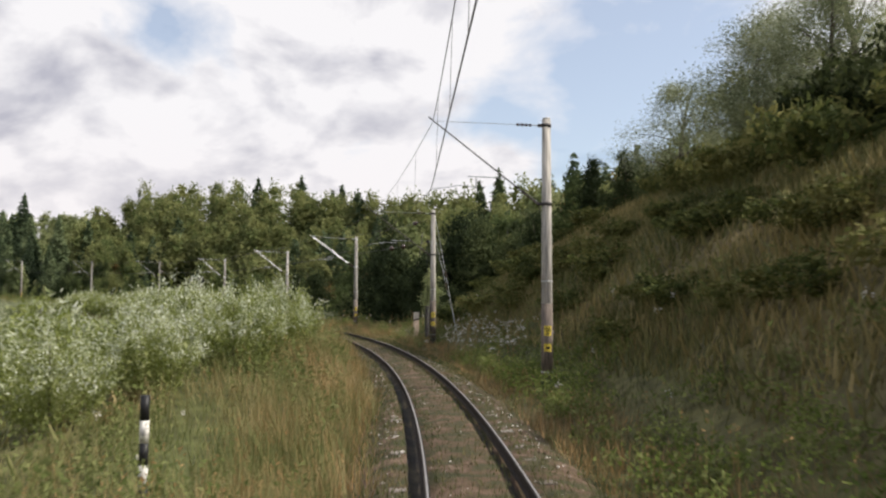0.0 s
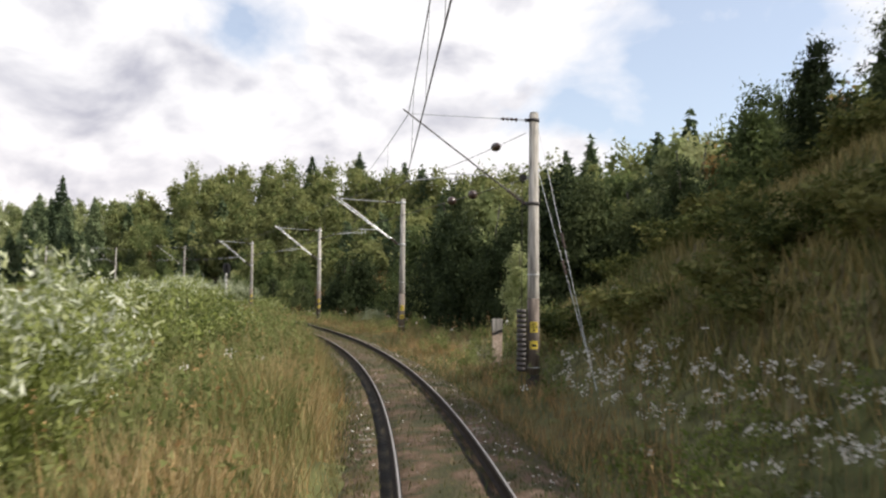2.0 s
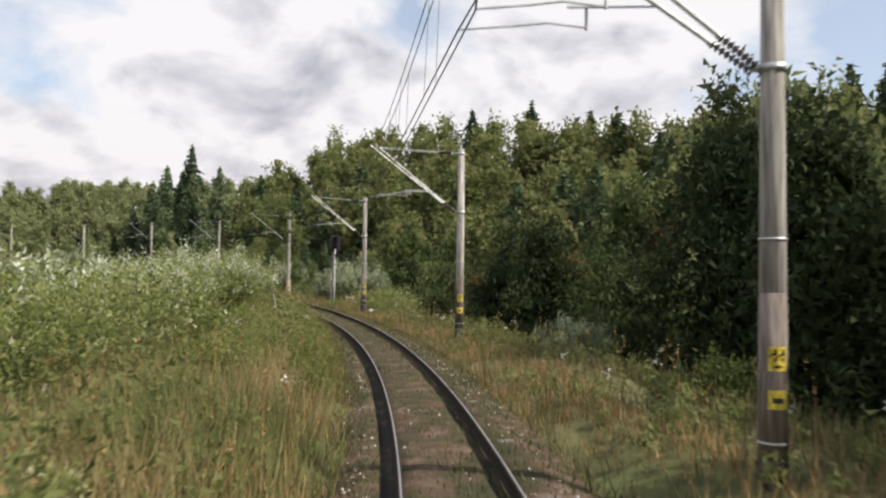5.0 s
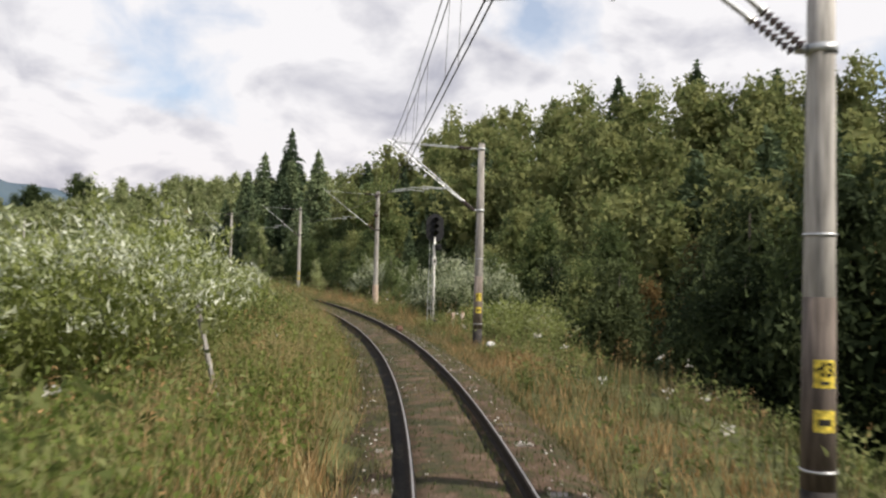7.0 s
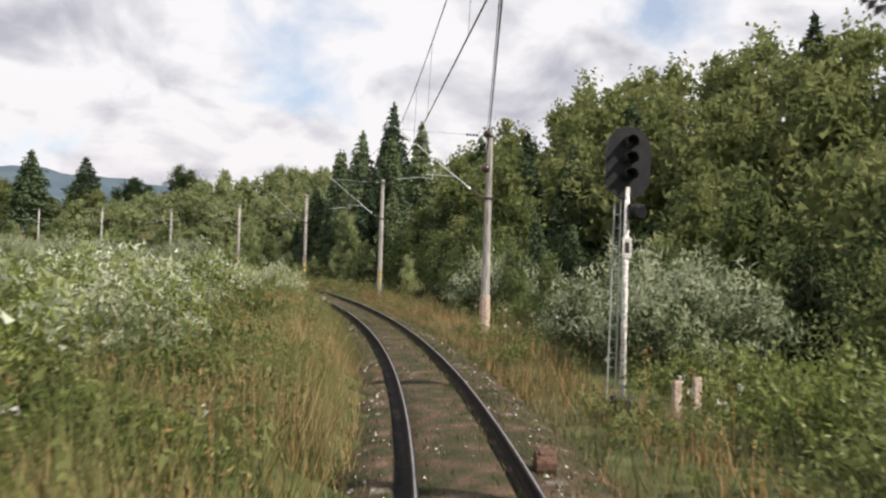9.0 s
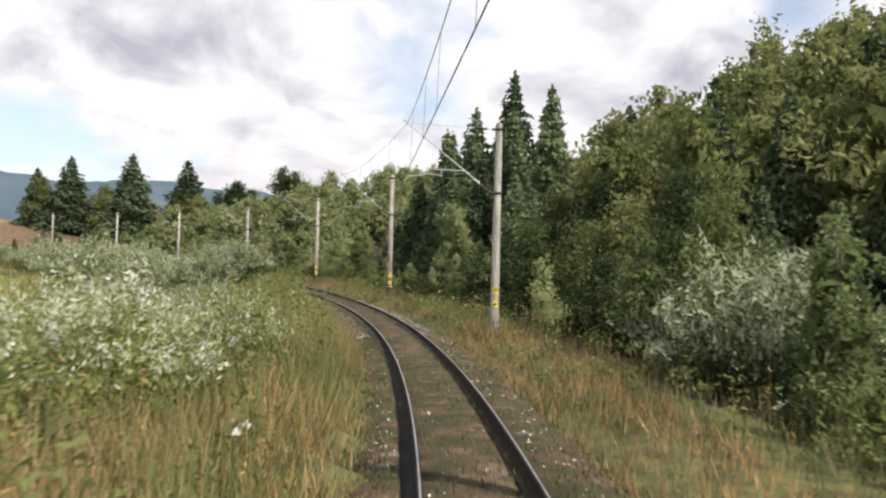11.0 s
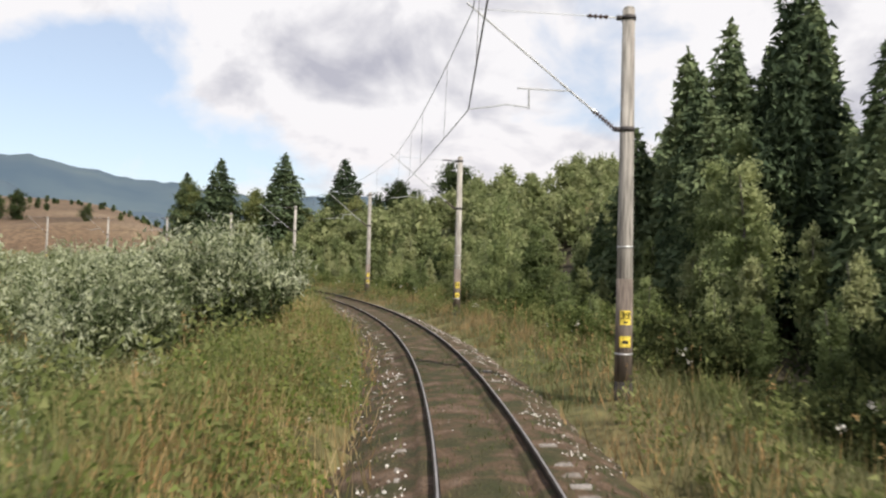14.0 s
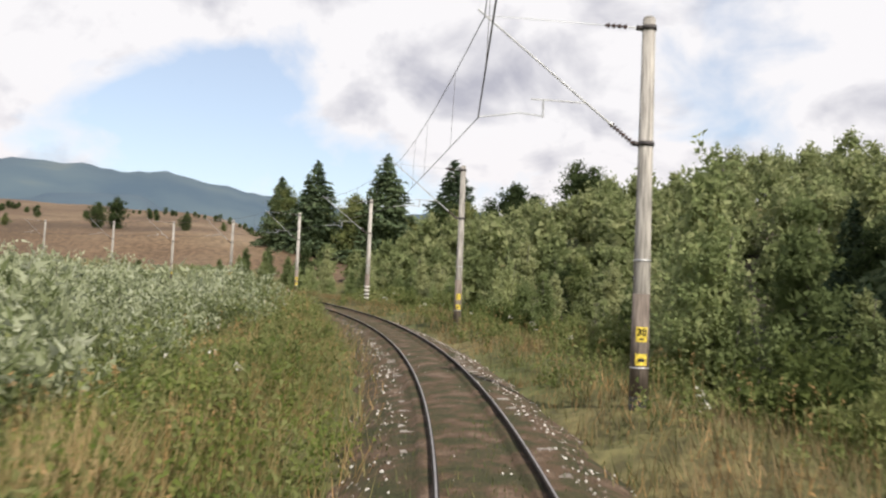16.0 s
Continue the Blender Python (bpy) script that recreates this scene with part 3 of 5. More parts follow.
class Planter:
    """Sets the first of a kind in place, and copies of it after that."""

    def __init__(self, *protos):
        self.protos, self.used = list(protos), set()
        PLANTERS.append(self)

    def put(self, k, x, y, scale, turn, sink=0.1, label="", group="", tall=1.0):
        ob = self.protos[k % len(self.protos)]
        z = float(ground(x, y)[0]) - sink
        m = Matrix.Translation((float(x), float(y), z)) @ Matrix.Rotation(turn, 4, "Z") @ Matrix.Diagonal((scale, scale, scale * tall, 1))
        if k % len(self.protos) in self.used:
            ob = copy_thing(ob, m)
        else:
            self.used.add(k % len(self.protos))
            PENDING.append((ob, m))
            tagged(ob, label, group=group)
            return ob
        return tagged(ob, label, group=group)


PENDING = []

# ---- ground ----
def axis(lo, hi, step, far, growth=1.22):
    mid = list(np.arange(lo, hi + 0.01, step))
    a, d = [hi], step
    while a[-1] < far:
        d *= growth
        a.append(a[-1] + d)
    b, d = [lo], step
    while b[-1] > -far:
        d *= growth
        b.append(b[-1] - d)
    return np.array(b[:0:-1] + mid + a[1:])


def build_ground():
    gx, gy = axis(-290, 80, 1.6, 4600), axis(-30, 300, 1.6, 4600)
    X, Y = np.meshgrid(gx, gy)
    s, u = along(X.ravel(), Y.ravel())
    z = ground(X.ravel(), Y.ravel())
    # under the track bed the sheet drops out of the way
    z = z - 0.25 * (np.abs(u) < 2.3)
    V = np.column_stack([X.ravel(), Y.ravel(), z])
    nx, ny = len(gx), len(gy)
    i, j = np.meshgrid(np.arange(ny - 1), np.arange(nx - 1), indexing="ij")
    F = np.stack([i * nx + j, i * nx + j + 1, (i + 1) * nx + j + 1, (i + 1) * nx + j], -1).reshape(-1, 4)
    fs, fu = s[F[:, 0]], u[F[:, 0]]
    bearing = np.degrees(np.arctan2(-(V[F[:, 0], 0] + 100), V[F[:, 0], 1] - 175))
    field = (fs > 330) & (fu > 30) & (bearing > 68)
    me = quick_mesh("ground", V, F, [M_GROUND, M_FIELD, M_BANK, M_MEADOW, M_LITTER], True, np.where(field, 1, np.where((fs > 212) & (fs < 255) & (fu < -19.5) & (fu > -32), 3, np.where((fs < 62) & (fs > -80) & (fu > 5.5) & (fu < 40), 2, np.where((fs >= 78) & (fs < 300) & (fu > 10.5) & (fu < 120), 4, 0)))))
    tagged(new("ground", me), "rough meadow ground with dry and green grass", "ground", kind="structure")


def build_mountains():
    """A wooded ridge that closes the view, far behind the fields: bearing to the left of north, and rise in degrees."""
    skyline = [(20, 4.0), (40, 4.6), (48, 5.4), (54, 6.3), (61, 6.7), (66, 6.2), (71, 6.6), (76, 7.4), (82, 8.2), (90, 8.3), (105, 8.0), (130, 7.0), (165, 4.5)]
    for name, dist, share, seed in (("backdrop_near_ridge", 1900, 0.80, 0.3), ("backdrop_far_ridge", 3400, 1.0, 2.1)):
        n = 260
        deg = np.linspace(20, 165, n)
        a, t = np.radians(deg), np.linspace(0, 1, n)
        top = dist * np.tan(np.radians(np.interp(deg, *np.array(skyline).T) * share * 0.92)) + dist * 0.004 * (wave(deg, deg * 0.4, 2.2, seed) + 0.5 * wave(deg, deg, 0.6, seed))
        if share < 1:
            top -= dist * 0.02 * (1 + wave(deg, deg * 0.3, 6.0, seed))
        V = []
        for k, (rr, hh) in enumerate(((0.62, 0.12), (0.72, 0.30), (0.82, 0.52), (0.91, 0.80), (1.0, 1.0), (1.15, 0.9))):
            wob = 1 + 0.03 * wave(t * 25, t * 7 + k, 1.0, seed + k) * (rr < 1)
            V.append(np.column_stack([-60 - np.sin(a) * dist * rr * wob, 145 + np.cos(a) * dist * rr * wob, top * hh + 8 * wave(t * 60, k + t, 1.0, k) * (rr < 1)]))
        V = np.concatenate(V)
        i, j = np.meshgrid(np.arange(5), np.arange(n - 1), indexing="ij")
        F = np.stack([i * n + j, i * n + j + 1, (i + 1) * n + j + 1, (i + 1) * n + j], -1).reshape(-1, 4)
        tagged(new(name, quick_mesh(name, V, F, M_MOUNTAIN, True)), "distant wooded mountain ridge with blue haze in its colour", "mountain", kind="structure")


def sweep(profile, s0, s1, step):
    """Quads of a profile of (u, z) drawn along the track, canted with it."""
    ss = np.arange(s0, s1 + 0.01, step)
    u, z = np.array(profile).T
    V = []
    for a in ss:
        x, y = place(a, u)
        V.append(np.column_stack([x, y, np.interp(a, S, CZ) + u * np.interp(a, S, CANT) + z]))
    n, k = len(ss), len(u)
    i, j = np.meshgrid(np.arange(n - 1), np.arange(k - 1), indexing="ij")
    F = np.stack([i * k + j, i * k + j + 1, (i + 1) * k + j + 1, (i + 1) * k + j], -1).reshape(-1, 4)
    return np.concatenate(V), F


def build_track():
    track = tagged(new("railway_track"), "single curved railway track on weedy brown ballast", "railway track", kind="structure")
    # the dips left of each rail are deepened to gather shade
    half = [(-3.1, -0.95), (-2.6, -0.75), (-1.95, -0.42), (-1.5, -0.26), (-1.3, -0.215), (-1.02, -0.195), (-0.97, -0.29), (-0.86, -0.32), (-0.76, -0.26), (-0.66, -0.21), (-0.45, -0.175), (0, -0.16)]
    prof = half + [(0.44, -0.175), (0.54, -0.195), (0.575, -0.27), (0.66, -0.29), (0.78, -0.24), (0.88, -0.20), (1.3, -0.215), (1.5, -0.26), (1.95, -0.42), (2.6, -0.75), (3.1, -0.95)]
    V, F = sweep(prof, -60, 455, 0.5)
    # ballast packed against the rails on the upper stretch
    drop = np.tile(np.isin(np.arange(len(prof)), (6, 7, 8, 14, 15, 16)), len(V) // len(prof))
    packed = np.repeat(smooth(158, 184, np.arange(len(V) // len(prof)) * 0.5 - 60), len(prof))
    V[:, 2] += np.where(drop, packed * (-0.115 - np.tile(np.array(prof)[:, 1], len(V) // len(prof))), 0)
    V[:, 2] += wave(V[:, 0], V[:, 1], 0.55, 0.2) * 0.022
    k = len(prof) - 1
    # faces left of each rail take the painted shadow colour
    rail_shade = np.tile(np.isin(np.arange(k), (5, 6, 7, 13, 14)), len(F) // k).astype(int)
    rail_shade *= np.repeat(np.arange(len(F) // k) * 0.5 - 60 < 184, k)
    attach("ballast_bed", quick_mesh("ballast_bed", V, F, [M_BALLAST, M_RAILSHADE], True, rail_shade), track, "brown ballast bed with weeds")
    head = [(-0.070, -0.178), (-0.070, -0.165), (-0.015, -0.150), (-0.010, -0.045), (-0.035, -0.035), (-0.035, -0.010), (-0.024, 0.0), (-0.006, 0.0015), (0.024, 0.0005), (0.035, -0.010), (0.035, -0.035), (0.010, -0.045), (0.015, -0.150), (0.070, -0.165), (0.070, -0.178)]
    for side in (-0.75, 0.75):
        V, F = sweep([(side + a, b) for a, b in head], -60, 455, 0.5)
        idx = np.tile(np.arange(14) == 7, len(F) // 14).astype(int)
        attach("rail", quick_mesh("rail", V, F, [M_RAIL, M_RAILTOP], False, idx), track, "rusty steel rail with a polished head")
    return track


def build_stones():
    """Loose ballast stones along both shoulders and between the rails."""
    rng = np.random.default_rng(5)
    n = 22000
    s = rng.uniform(2, 250, n) ** 1.0
    band = rng.choice(4, n, p=[0.28, 0.27, 0.30, 0.15])
    u = np.select([band == 0, band == 1, band == 2], [-1.28 + rng.normal(0, 0.2, n), 1.45 + rng.normal(0, 0.32, n), rng.choice([-0.3, 0.2], n) + rng.normal(0, 0.1, n)], rng.uniform(-2.2, 2.2, n))
    s[:5200] = rng.uniform(176, 262, 5200)
    wide = (s > 175) & (rng.uniform(size=n) < 0.8)
    u = np.where(wide, np.where(rng.uniform(size=n) < 0.5, rng.uniform(1.3, 2.5, n), -rng.uniform(1.15, 2.5, n)), u)
    thin = wave(s, u * 1.5, 1.6, 0.8) + rng.uniform(-0.6, 0.6, n)
    keep = (thin > -0.25) & (((u + 0.86) > 0.2) | ((u + 0.86) < -0.2)) & (np.abs(u - 0.68) > 0.2)
    s, u = s[keep], u[keep]
    n = len(s)
    x, y = place(s, u)
    z = np.interp(s, S, CZ) + u * np.interp(s, S, CANT) - 0.185 - np.clip(np.abs(u) - 0.95, 0, 0.5) * 0.1 - np.clip(np.abs(u) - 1.5, 0, 2) * 0.45
    C = np.column_stack([x, y, z])
    unit = np.array([(1, 0, 0), (-1, 0, 0), (0, 1, 0), (0, -1, 0), (0, 0, 1), (0, 0, -1)], float)
    size = rng.uniform(0.014, 0.040, n)
    V = unit[None] * size[:, None, None] * rng.uniform(0.6, 1.3, (n, 6, 1))
    a = rng.uniform(0, 6.28, n)
    ca, sa = np.cos(a)[:, None], np.sin(a)[:, None]
    V = np.stack([V[..., 0] * ca - V[..., 1] * sa, V[..., 0] * sa + V[..., 1] * ca, V[..., 2] * 0.8], -1) + C[:, None]
    tri = np.array([(0, 2, 4), (2, 1, 4), (1, 3, 4), (3, 0, 4), (2, 0, 5), (1, 2, 5), (3, 1, 5), (0, 3, 5)])
    F = (tri[None] + np.arange(n)[:, None, None] * 6).reshape(-1, 3)
    tagged(new("ballast_stones", quick_mesh("ballast_stones", V.reshape(-1, 3), F, M_STONE)), "loose brown and pale ballast stones", "gravel", kind="stuff")


build_ground()
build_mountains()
TRACK = build_track()

# ---- overhead line masts: metres along, to the right, top, foot, number, struts ----
MASTS = [(-1.0, 3.75, 8.3, -0.6, "47", 1), (26.5, 3.87, 8.55, -0.6, "46", 1), (51.3, 4.04, 8.21, -0.5, "45", 1), (77.1, 4.2, 8.36, -0.4, "44", 2), (102.2, 3.88, 8.22, -0.4, "43", 2),
         (126.9, 3.82, 8.07, -0.4, "42", 2), (152.9, 4.0, 8.21, -0.2, "", 1), (178.6, 3.88, 8.37, -0.2, "40", 1), (204.1, 3.74, 8.73, -0.1, "39", 1),
         (229.8, 3.8, 8.6, 0.0, "38", 1), (255.3, 3.8, 8.6, 0.0, "37", 1), (280.1, 4.1, 8.7, 0.0, "36", 1), (299.6, 3.7, 8.5, 0.0, "35", 1),
         (319.2, 3.7, 8.3, 0.0, "34", 1), (336.8, 3.9, 8.4, 0.0, "33", 1), (353.6, 3.9, 8.5, 0.0, "32", 1), (372.0, 3.9, 8.5, 0.0, "31", 1), (391.0, 3.9, 8.5, 0.0, "30", 1)]


def mast_frame(s, u=0.0):
    """Axes at a station: right across the track, ahead, up; the origin at rail level."""
    hd = float(np.interp(s, S, HEAD))
    x, y = place(s, u)
    return Matrix.Translation((float(x), float(y), float(np.interp(s, S, CZ)))) @ Matrix.Rotation(hd, 4, "Z")


def insulator(bm, a, b, r=0.055, discs=6):
    """A ribbed rod from a to b."""
    a, b = Vector(a), Vector(b)
    rod(bm, a, b, 0.022, sides=6)
    for k in range(discs):
        c = a.lerp(b, (k + 0.5) / discs)
        d = (b - a).normalized() * (b - a).length / discs * 0.28
        rod(bm, c - d, c + d, r, r * 0.55, 8)


def text_mesh(words, size):
    cu = bpy.data.curves.new("writing", "FONT")
    cu.body, cu.size, cu.align_x, cu.align_y, cu.extrude, cu.resolution_u = words, size, "CENTER", "CENTER", 0.001, 2
    cu.offset = 0.006
    ob = new("writing", cu)
    me = bpy.data.meshes.new_from_object(ob.evaluated_get(bpy.context.evaluated_depsgraph_get()))
    bpy.data.objects.remove(ob)
    return me


def curved_plate(r, z0, z1, a0, a1, t=0.004):
    """A thin plate bent round a mast, from angle a0 to a1 seen from behind the train's nose."""
    bm = bmesh.new()
    n = 6
    rings = []
    for rr in (r + t, r):
        for z in (z0, z1):
            rings.append([bm.verts.new((math.sin(a0 + (a1 - a0) * k / n) * rr, -math.cos(a0 + (a1 - a0) * k / n) * rr, z)) for k in range(n + 1)])
    o0, o1, i0, i1 = rings
    for k in range(n):
        bm.faces.new((o0[k], o0[k + 1], o1[k + 1], o1[k]))
        bm.faces.new((o1[k], o1[k + 1], i1[k + 1], i1[k]))
        bm.faces.new((i0[k], i0[k + 1], o0[k + 1], o0[k]))
    bm.faces.new((o0[0], o1[0], i1[0], i0[0]))
    bm.faces.new((o0[n], i0[n], i1[n], o1[n]))
    return bm


def build_mast(s, u, top, foot, number, struts):
    square = number in ("", "40")
    label = "round grey concrete catenary mast with steel cantilever" if not square else "slender angular concrete catenary mast with steel cantilever"
    thing = tagged(new("catenary_mast"), label, "mast", "masts along the railway line")
    thing.matrix_world = mast_frame(s, u)
    collar = top - 2.78
    r0, r1 = (0.20, 0.14) if not square else (0.19, 0.135)
    rad = lambda z: r0 + (r1 - r0) * (z - foot) / (top - foot)
    bm = bmesh.new()
    rod(bm, (0, 0, foot - 0.8), (0, 0, top), rad(foot - 0.8), r1, 20 if not square else 8)
    rod(bm, (0, 0, top), (0, 0, top + 0.05), r1 * 0.98, r1 * 0.8, 20 if not square else 8)
    part("pole", bm, M_CONCRETE, thing, flat=square)
    if not square:
        bm = bmesh.new()
        tar = foot + (0.75 if s < 140 else 0.35)
        rod(bm, (0, 0, foot - 0.8), (0, 0, tar), rad(foot - 0.8) + 0.004, rad(tar) + 0.004, 20)
        part("tarred_base", bm, M_TAR, thing, "black tarred mast foot", False)
        bm = bmesh.new()
        rod(bm, (0, 0, tar), (0, 0, 2.55), rad(tar) + 0.003, rad(2.55) + 0.003, 20)
        part("stained_coat", bm, M_STAINED, thing, "brown weathered coating", False)
        for z, w in ((3.25, 0.035), (foot + 0.95, 0.03)):
            bm = bmesh.new()
            rod(bm, (0, 0, z), (0, 0, z + w), rad(z) + 0.012, rad(z) + 0.012, 20)
            part("band", bm, M_STEEL, thing, "pale steel band", False)
    if not number:
        bm = bmesh.new()
        rod(bm, (0, 0, foot - 0.8), (0, 0, 1.45), r0 + 0.05, r0 + 0.03, 8)
        part("sleeve", bm, M_PINK, thing, "pale concrete sleeve round the mast foot")
    if number == "36":
        for k in range(4):
            bm = bmesh.new()
            rod(bm, (0, 0, 0.55 + k * 0.3), (0, 0, 0.70 + k * 0.3), rad(0.6) + 0.008, rad(0.6) + 0.008, 20)
            part("stripe", bm, M_WHITE, thing, "white warning stripe", False)
    elif number:
        for z0, z1 in ((1.52, 1.84), (1.02, 1.27)):
            plate = part("number_plate", curved_plate(rad(z0) + 0.003, z0, z1, -0.75, 0.55), M_YELLOW, thing, "yellow painted number plate")
            if z0 > 1.5:
                me = text_mesh(number, 0.22)
                for v in me.vertices:
                    a = v.co.x / (rad(z0) + 0.010)
                    v.co = (math.sin(a - 0.1) * (rad(z0) + 0.010), -math.cos(a - 0.1) * (rad(z0) + 0.010), z0 + 0.20 + v.co.y)
                me.materials.append(M_BLACK)
                attach("number", me, plate, "black painted digits")
                bar = curved_plate(rad(z0) + 0.007, z0 + 0.04, z0 + 0.075, -0.35, 0.15)
            else:
                bar = curved_plate(rad(z0) + 0.007, z0 + 0.08, z0 + 0.15, -0.45, 0.25)
            part("bar", bar, M_TAR, plate)
    # collars
    for z in (collar, top - 0.20):
        bm = bmesh.new()
        rod(bm, (0, 0, z - 0.05), (0, 0, z + 0.05), rad(z) + 0.025, rad(z) + 0.025, 16)
        box(bm, (0.16, 0.10, 0.09), (-rad(z) - 0.06, 0, z))
        part("collar", bm, M_STEEL if struts == 2 else M_DARKSTEEL, thing, flat=False)
    for k in range(struts):
        y = (k - (struts - 1) / 2) * 0.9
        tip = Vector((-u + 0.15 - 0.12 * k, y, top - 0.12 + 0.10 * k))
        root = Vector((-rad(collar) - 0.12, y * 0.25, collar))
        way = (tip - root).normalized()
        bm = bmesh.new()
        insulator(bm, root, root + way * 0.66, 0.07, 8)
        part("strut_insulator", bm, M_CERAMIC, thing, "brown ribbed insulator")
        bm = bmesh.new()
        rod(bm, root + way * 0.60, tip + way * 0.18, 0.034 if struts == 2 else 0.026, 0.028 if struts == 2 else 0.022)
        rod(bm, root + way * 0.58, root + way * 0.68, 0.05, 0.05, 8)
        part("strut", bm, M_STEEL if s > 60 else M_DARKSTEEL, thing, "galvanised steel tube" if s > 60 else "dark weathered steel tube")
        # top tie
        a, b = Vector((-rad(top) - 0.04, y * 0.3, top - 0.2)), Vector((tip.x + 0.1, tip.y, tip.z - 0.02))
        bm = bmesh.new()
        rod(bm, a.lerp(b, 0.0), a.lerp(b, 0.09), 0.02, sides=6)
        rod(bm, a.lerp(b, 0.24), b, 0.010 if struts == 1 else 0.018, sides=6)
        part("top_tie", bm, M_STEEL, thing)
        bm = bmesh.new()
        insulator(bm, a.lerp(b, 0.09), a.lerp(b, 0.24), 0.06, 4)
        part("tie_insulator", bm, M_CERAMIC, thing, "brown ribbed insulator")
        # registration arm: stub from the strut, drop bracket, curved arm to the contact wire
        q = root.lerp(tip, 0.315)
        wire = Vector((-u + 0.1 - 0.15 * k, y, 6.05 - (8.3 - top) * 0.5))
        z = wire.z + 0.26
        bm = bmesh.new()
        rod(bm, (q.x, q.y, q.z), (q.x - 1.22, y, q.z + 0.02), 0.018, sides=6)
        rod(bm, (q.x - 0.95, y, q.z + 0.03), (q.x - 0.95, y, z - 0.18), 0.024, sides=6)
        pts = [(q.x - 0.95, y, z - 0.15), (q.x - 1.5, y, z - 0.10), ((q.x - 1.2 + wire.x) / 2, y, z - 0.16), (wire.x, y, wire.z + 0.02)]
        for p0, p1 in zip(pts, pts[1:]):
            rod(bm, p0, p1, 0.016, sides=6)
        part("registration_arm", bm, M_STEEL, thing)
    return thing


for row in MASTS:
    build_mast(*row)


# ---- wires ----
def wire_mesh(points, r, sides=4):
    return quick_mesh("wire", *tube_arrays(points, r, sides), M_WIRE)


def wire_point(k, j, which):
    """Where the messenger (0) or the contact wire (1) of set j hangs at mast k."""
    s, u, top, foot, number, struts = MASTS[k]
    j = min(j, struts - 1)
    y = (j - (struts - 1) / 2) * 0.9
    x = 0.15 - 0.12 * j if which == 0 else 0.1 - 0.15 * j
    z = top - 0.17 + 0.10 * j if which == 0 else 6.05 - (8.3 - top) * 0.5
    return np.array(mast_frame(s) @ Vector((x, y, z)))


def build_span(k, j, a=None, b=None):
    line = tagged(new("overhead_line"), "thin dark messenger and contact wire with droppers", "overhead wire", "overhead wires between the masts")
    ends = [(wire_point(k, j, w) if a is None else a[w], wire_point(k + 1, j, w) if b is None else b[w]) for w in (0, 1)]
    f = np.linspace(0, 1, 13)
    lines = []
    for w, (p, q) in enumerate(ends):
        P = p + (q - p) * f[:, None]
        P[:, 2] -= (0.38 if w == 0 else 0.03) * 4 * f * (1 - f)
        lines.append(P)
        attach("messenger_wire" if w == 0 else "contact_wire", wire_mesh(P, 0.011 if w == 0 else 0.013), line)
    if a is None and b is None:
        for t in (2, 5, 7, 10):
            attach("dropper", wire_mesh([lines[0][t], (lines[0][t] + lines[1][t]) / 2, lines[1][t]], 0.006, 3), line)
    return line


for k in range(len(MASTS) - 1):
    build_span(k, 0)
for k in (3, 4):
    build_span(k, 1)
# the second set of wires ends at the masts at either end of the overlap
def ball(bm, c, r, along_wire, stretch):
    m = Matrix.Translation(c) @ along_wire.to_track_quat("Z", "Y").to_matrix().to_4x4() @ Matrix.Diagonal((1, 1, stretch, 1))
    bmesh.ops.create_uvsphere(bm, u_segments=16, v_segments=10, radius=r, matrix=m)


for k, m, heights in ((3, 2, (7.65, 6.22)), (5, 6, (7.8, 6.4))):
    s, u, top = MASTS[m][:3]
    at = [np.array(mast_frame(s, u) @ Vector((-0.2, 0.2 if m < k else -0.2, heights[w]))) for w in (0, 1)]
    here = [wire_point(k, 1, w) for w in (0, 1)]
    anchor = build_span(k, 1, at, here)
    for w, places in ((0, (2.3,)), (1, (4.3, 6.4))) if m == 2 else ((0, (2.3,)), (1, (2.5,))):
        d = Vector(here[w] - at[w]).normalized()
        for far in places:
            sag = (0.38 if w == 0 else 0.03) * 4 * (far / 26) * (1 - far / 26)
            bm = bmesh.new()
            ball(bm, Vector(at[w]) + d * far - Vector((0, 0, sag)), 0.15 if w == 0 else 0.17, d, 1.7 if w == 0 else 1.0)
            part("anchor_insulator", bm, M_CERAMIC, anchor, "dark rounded strain insulator", False)


# ---- railway furniture ----
def stand(s, u, z=None):
    """A pose on the ground at a station, turned along the line."""
    m = mast_frame(s, u)
    x, y = place(s, u)
    m.translation.z = float(ground(float(x), float(y))[0]) if z is None else float(np.interp(s, S, CZ)) + z
    return m


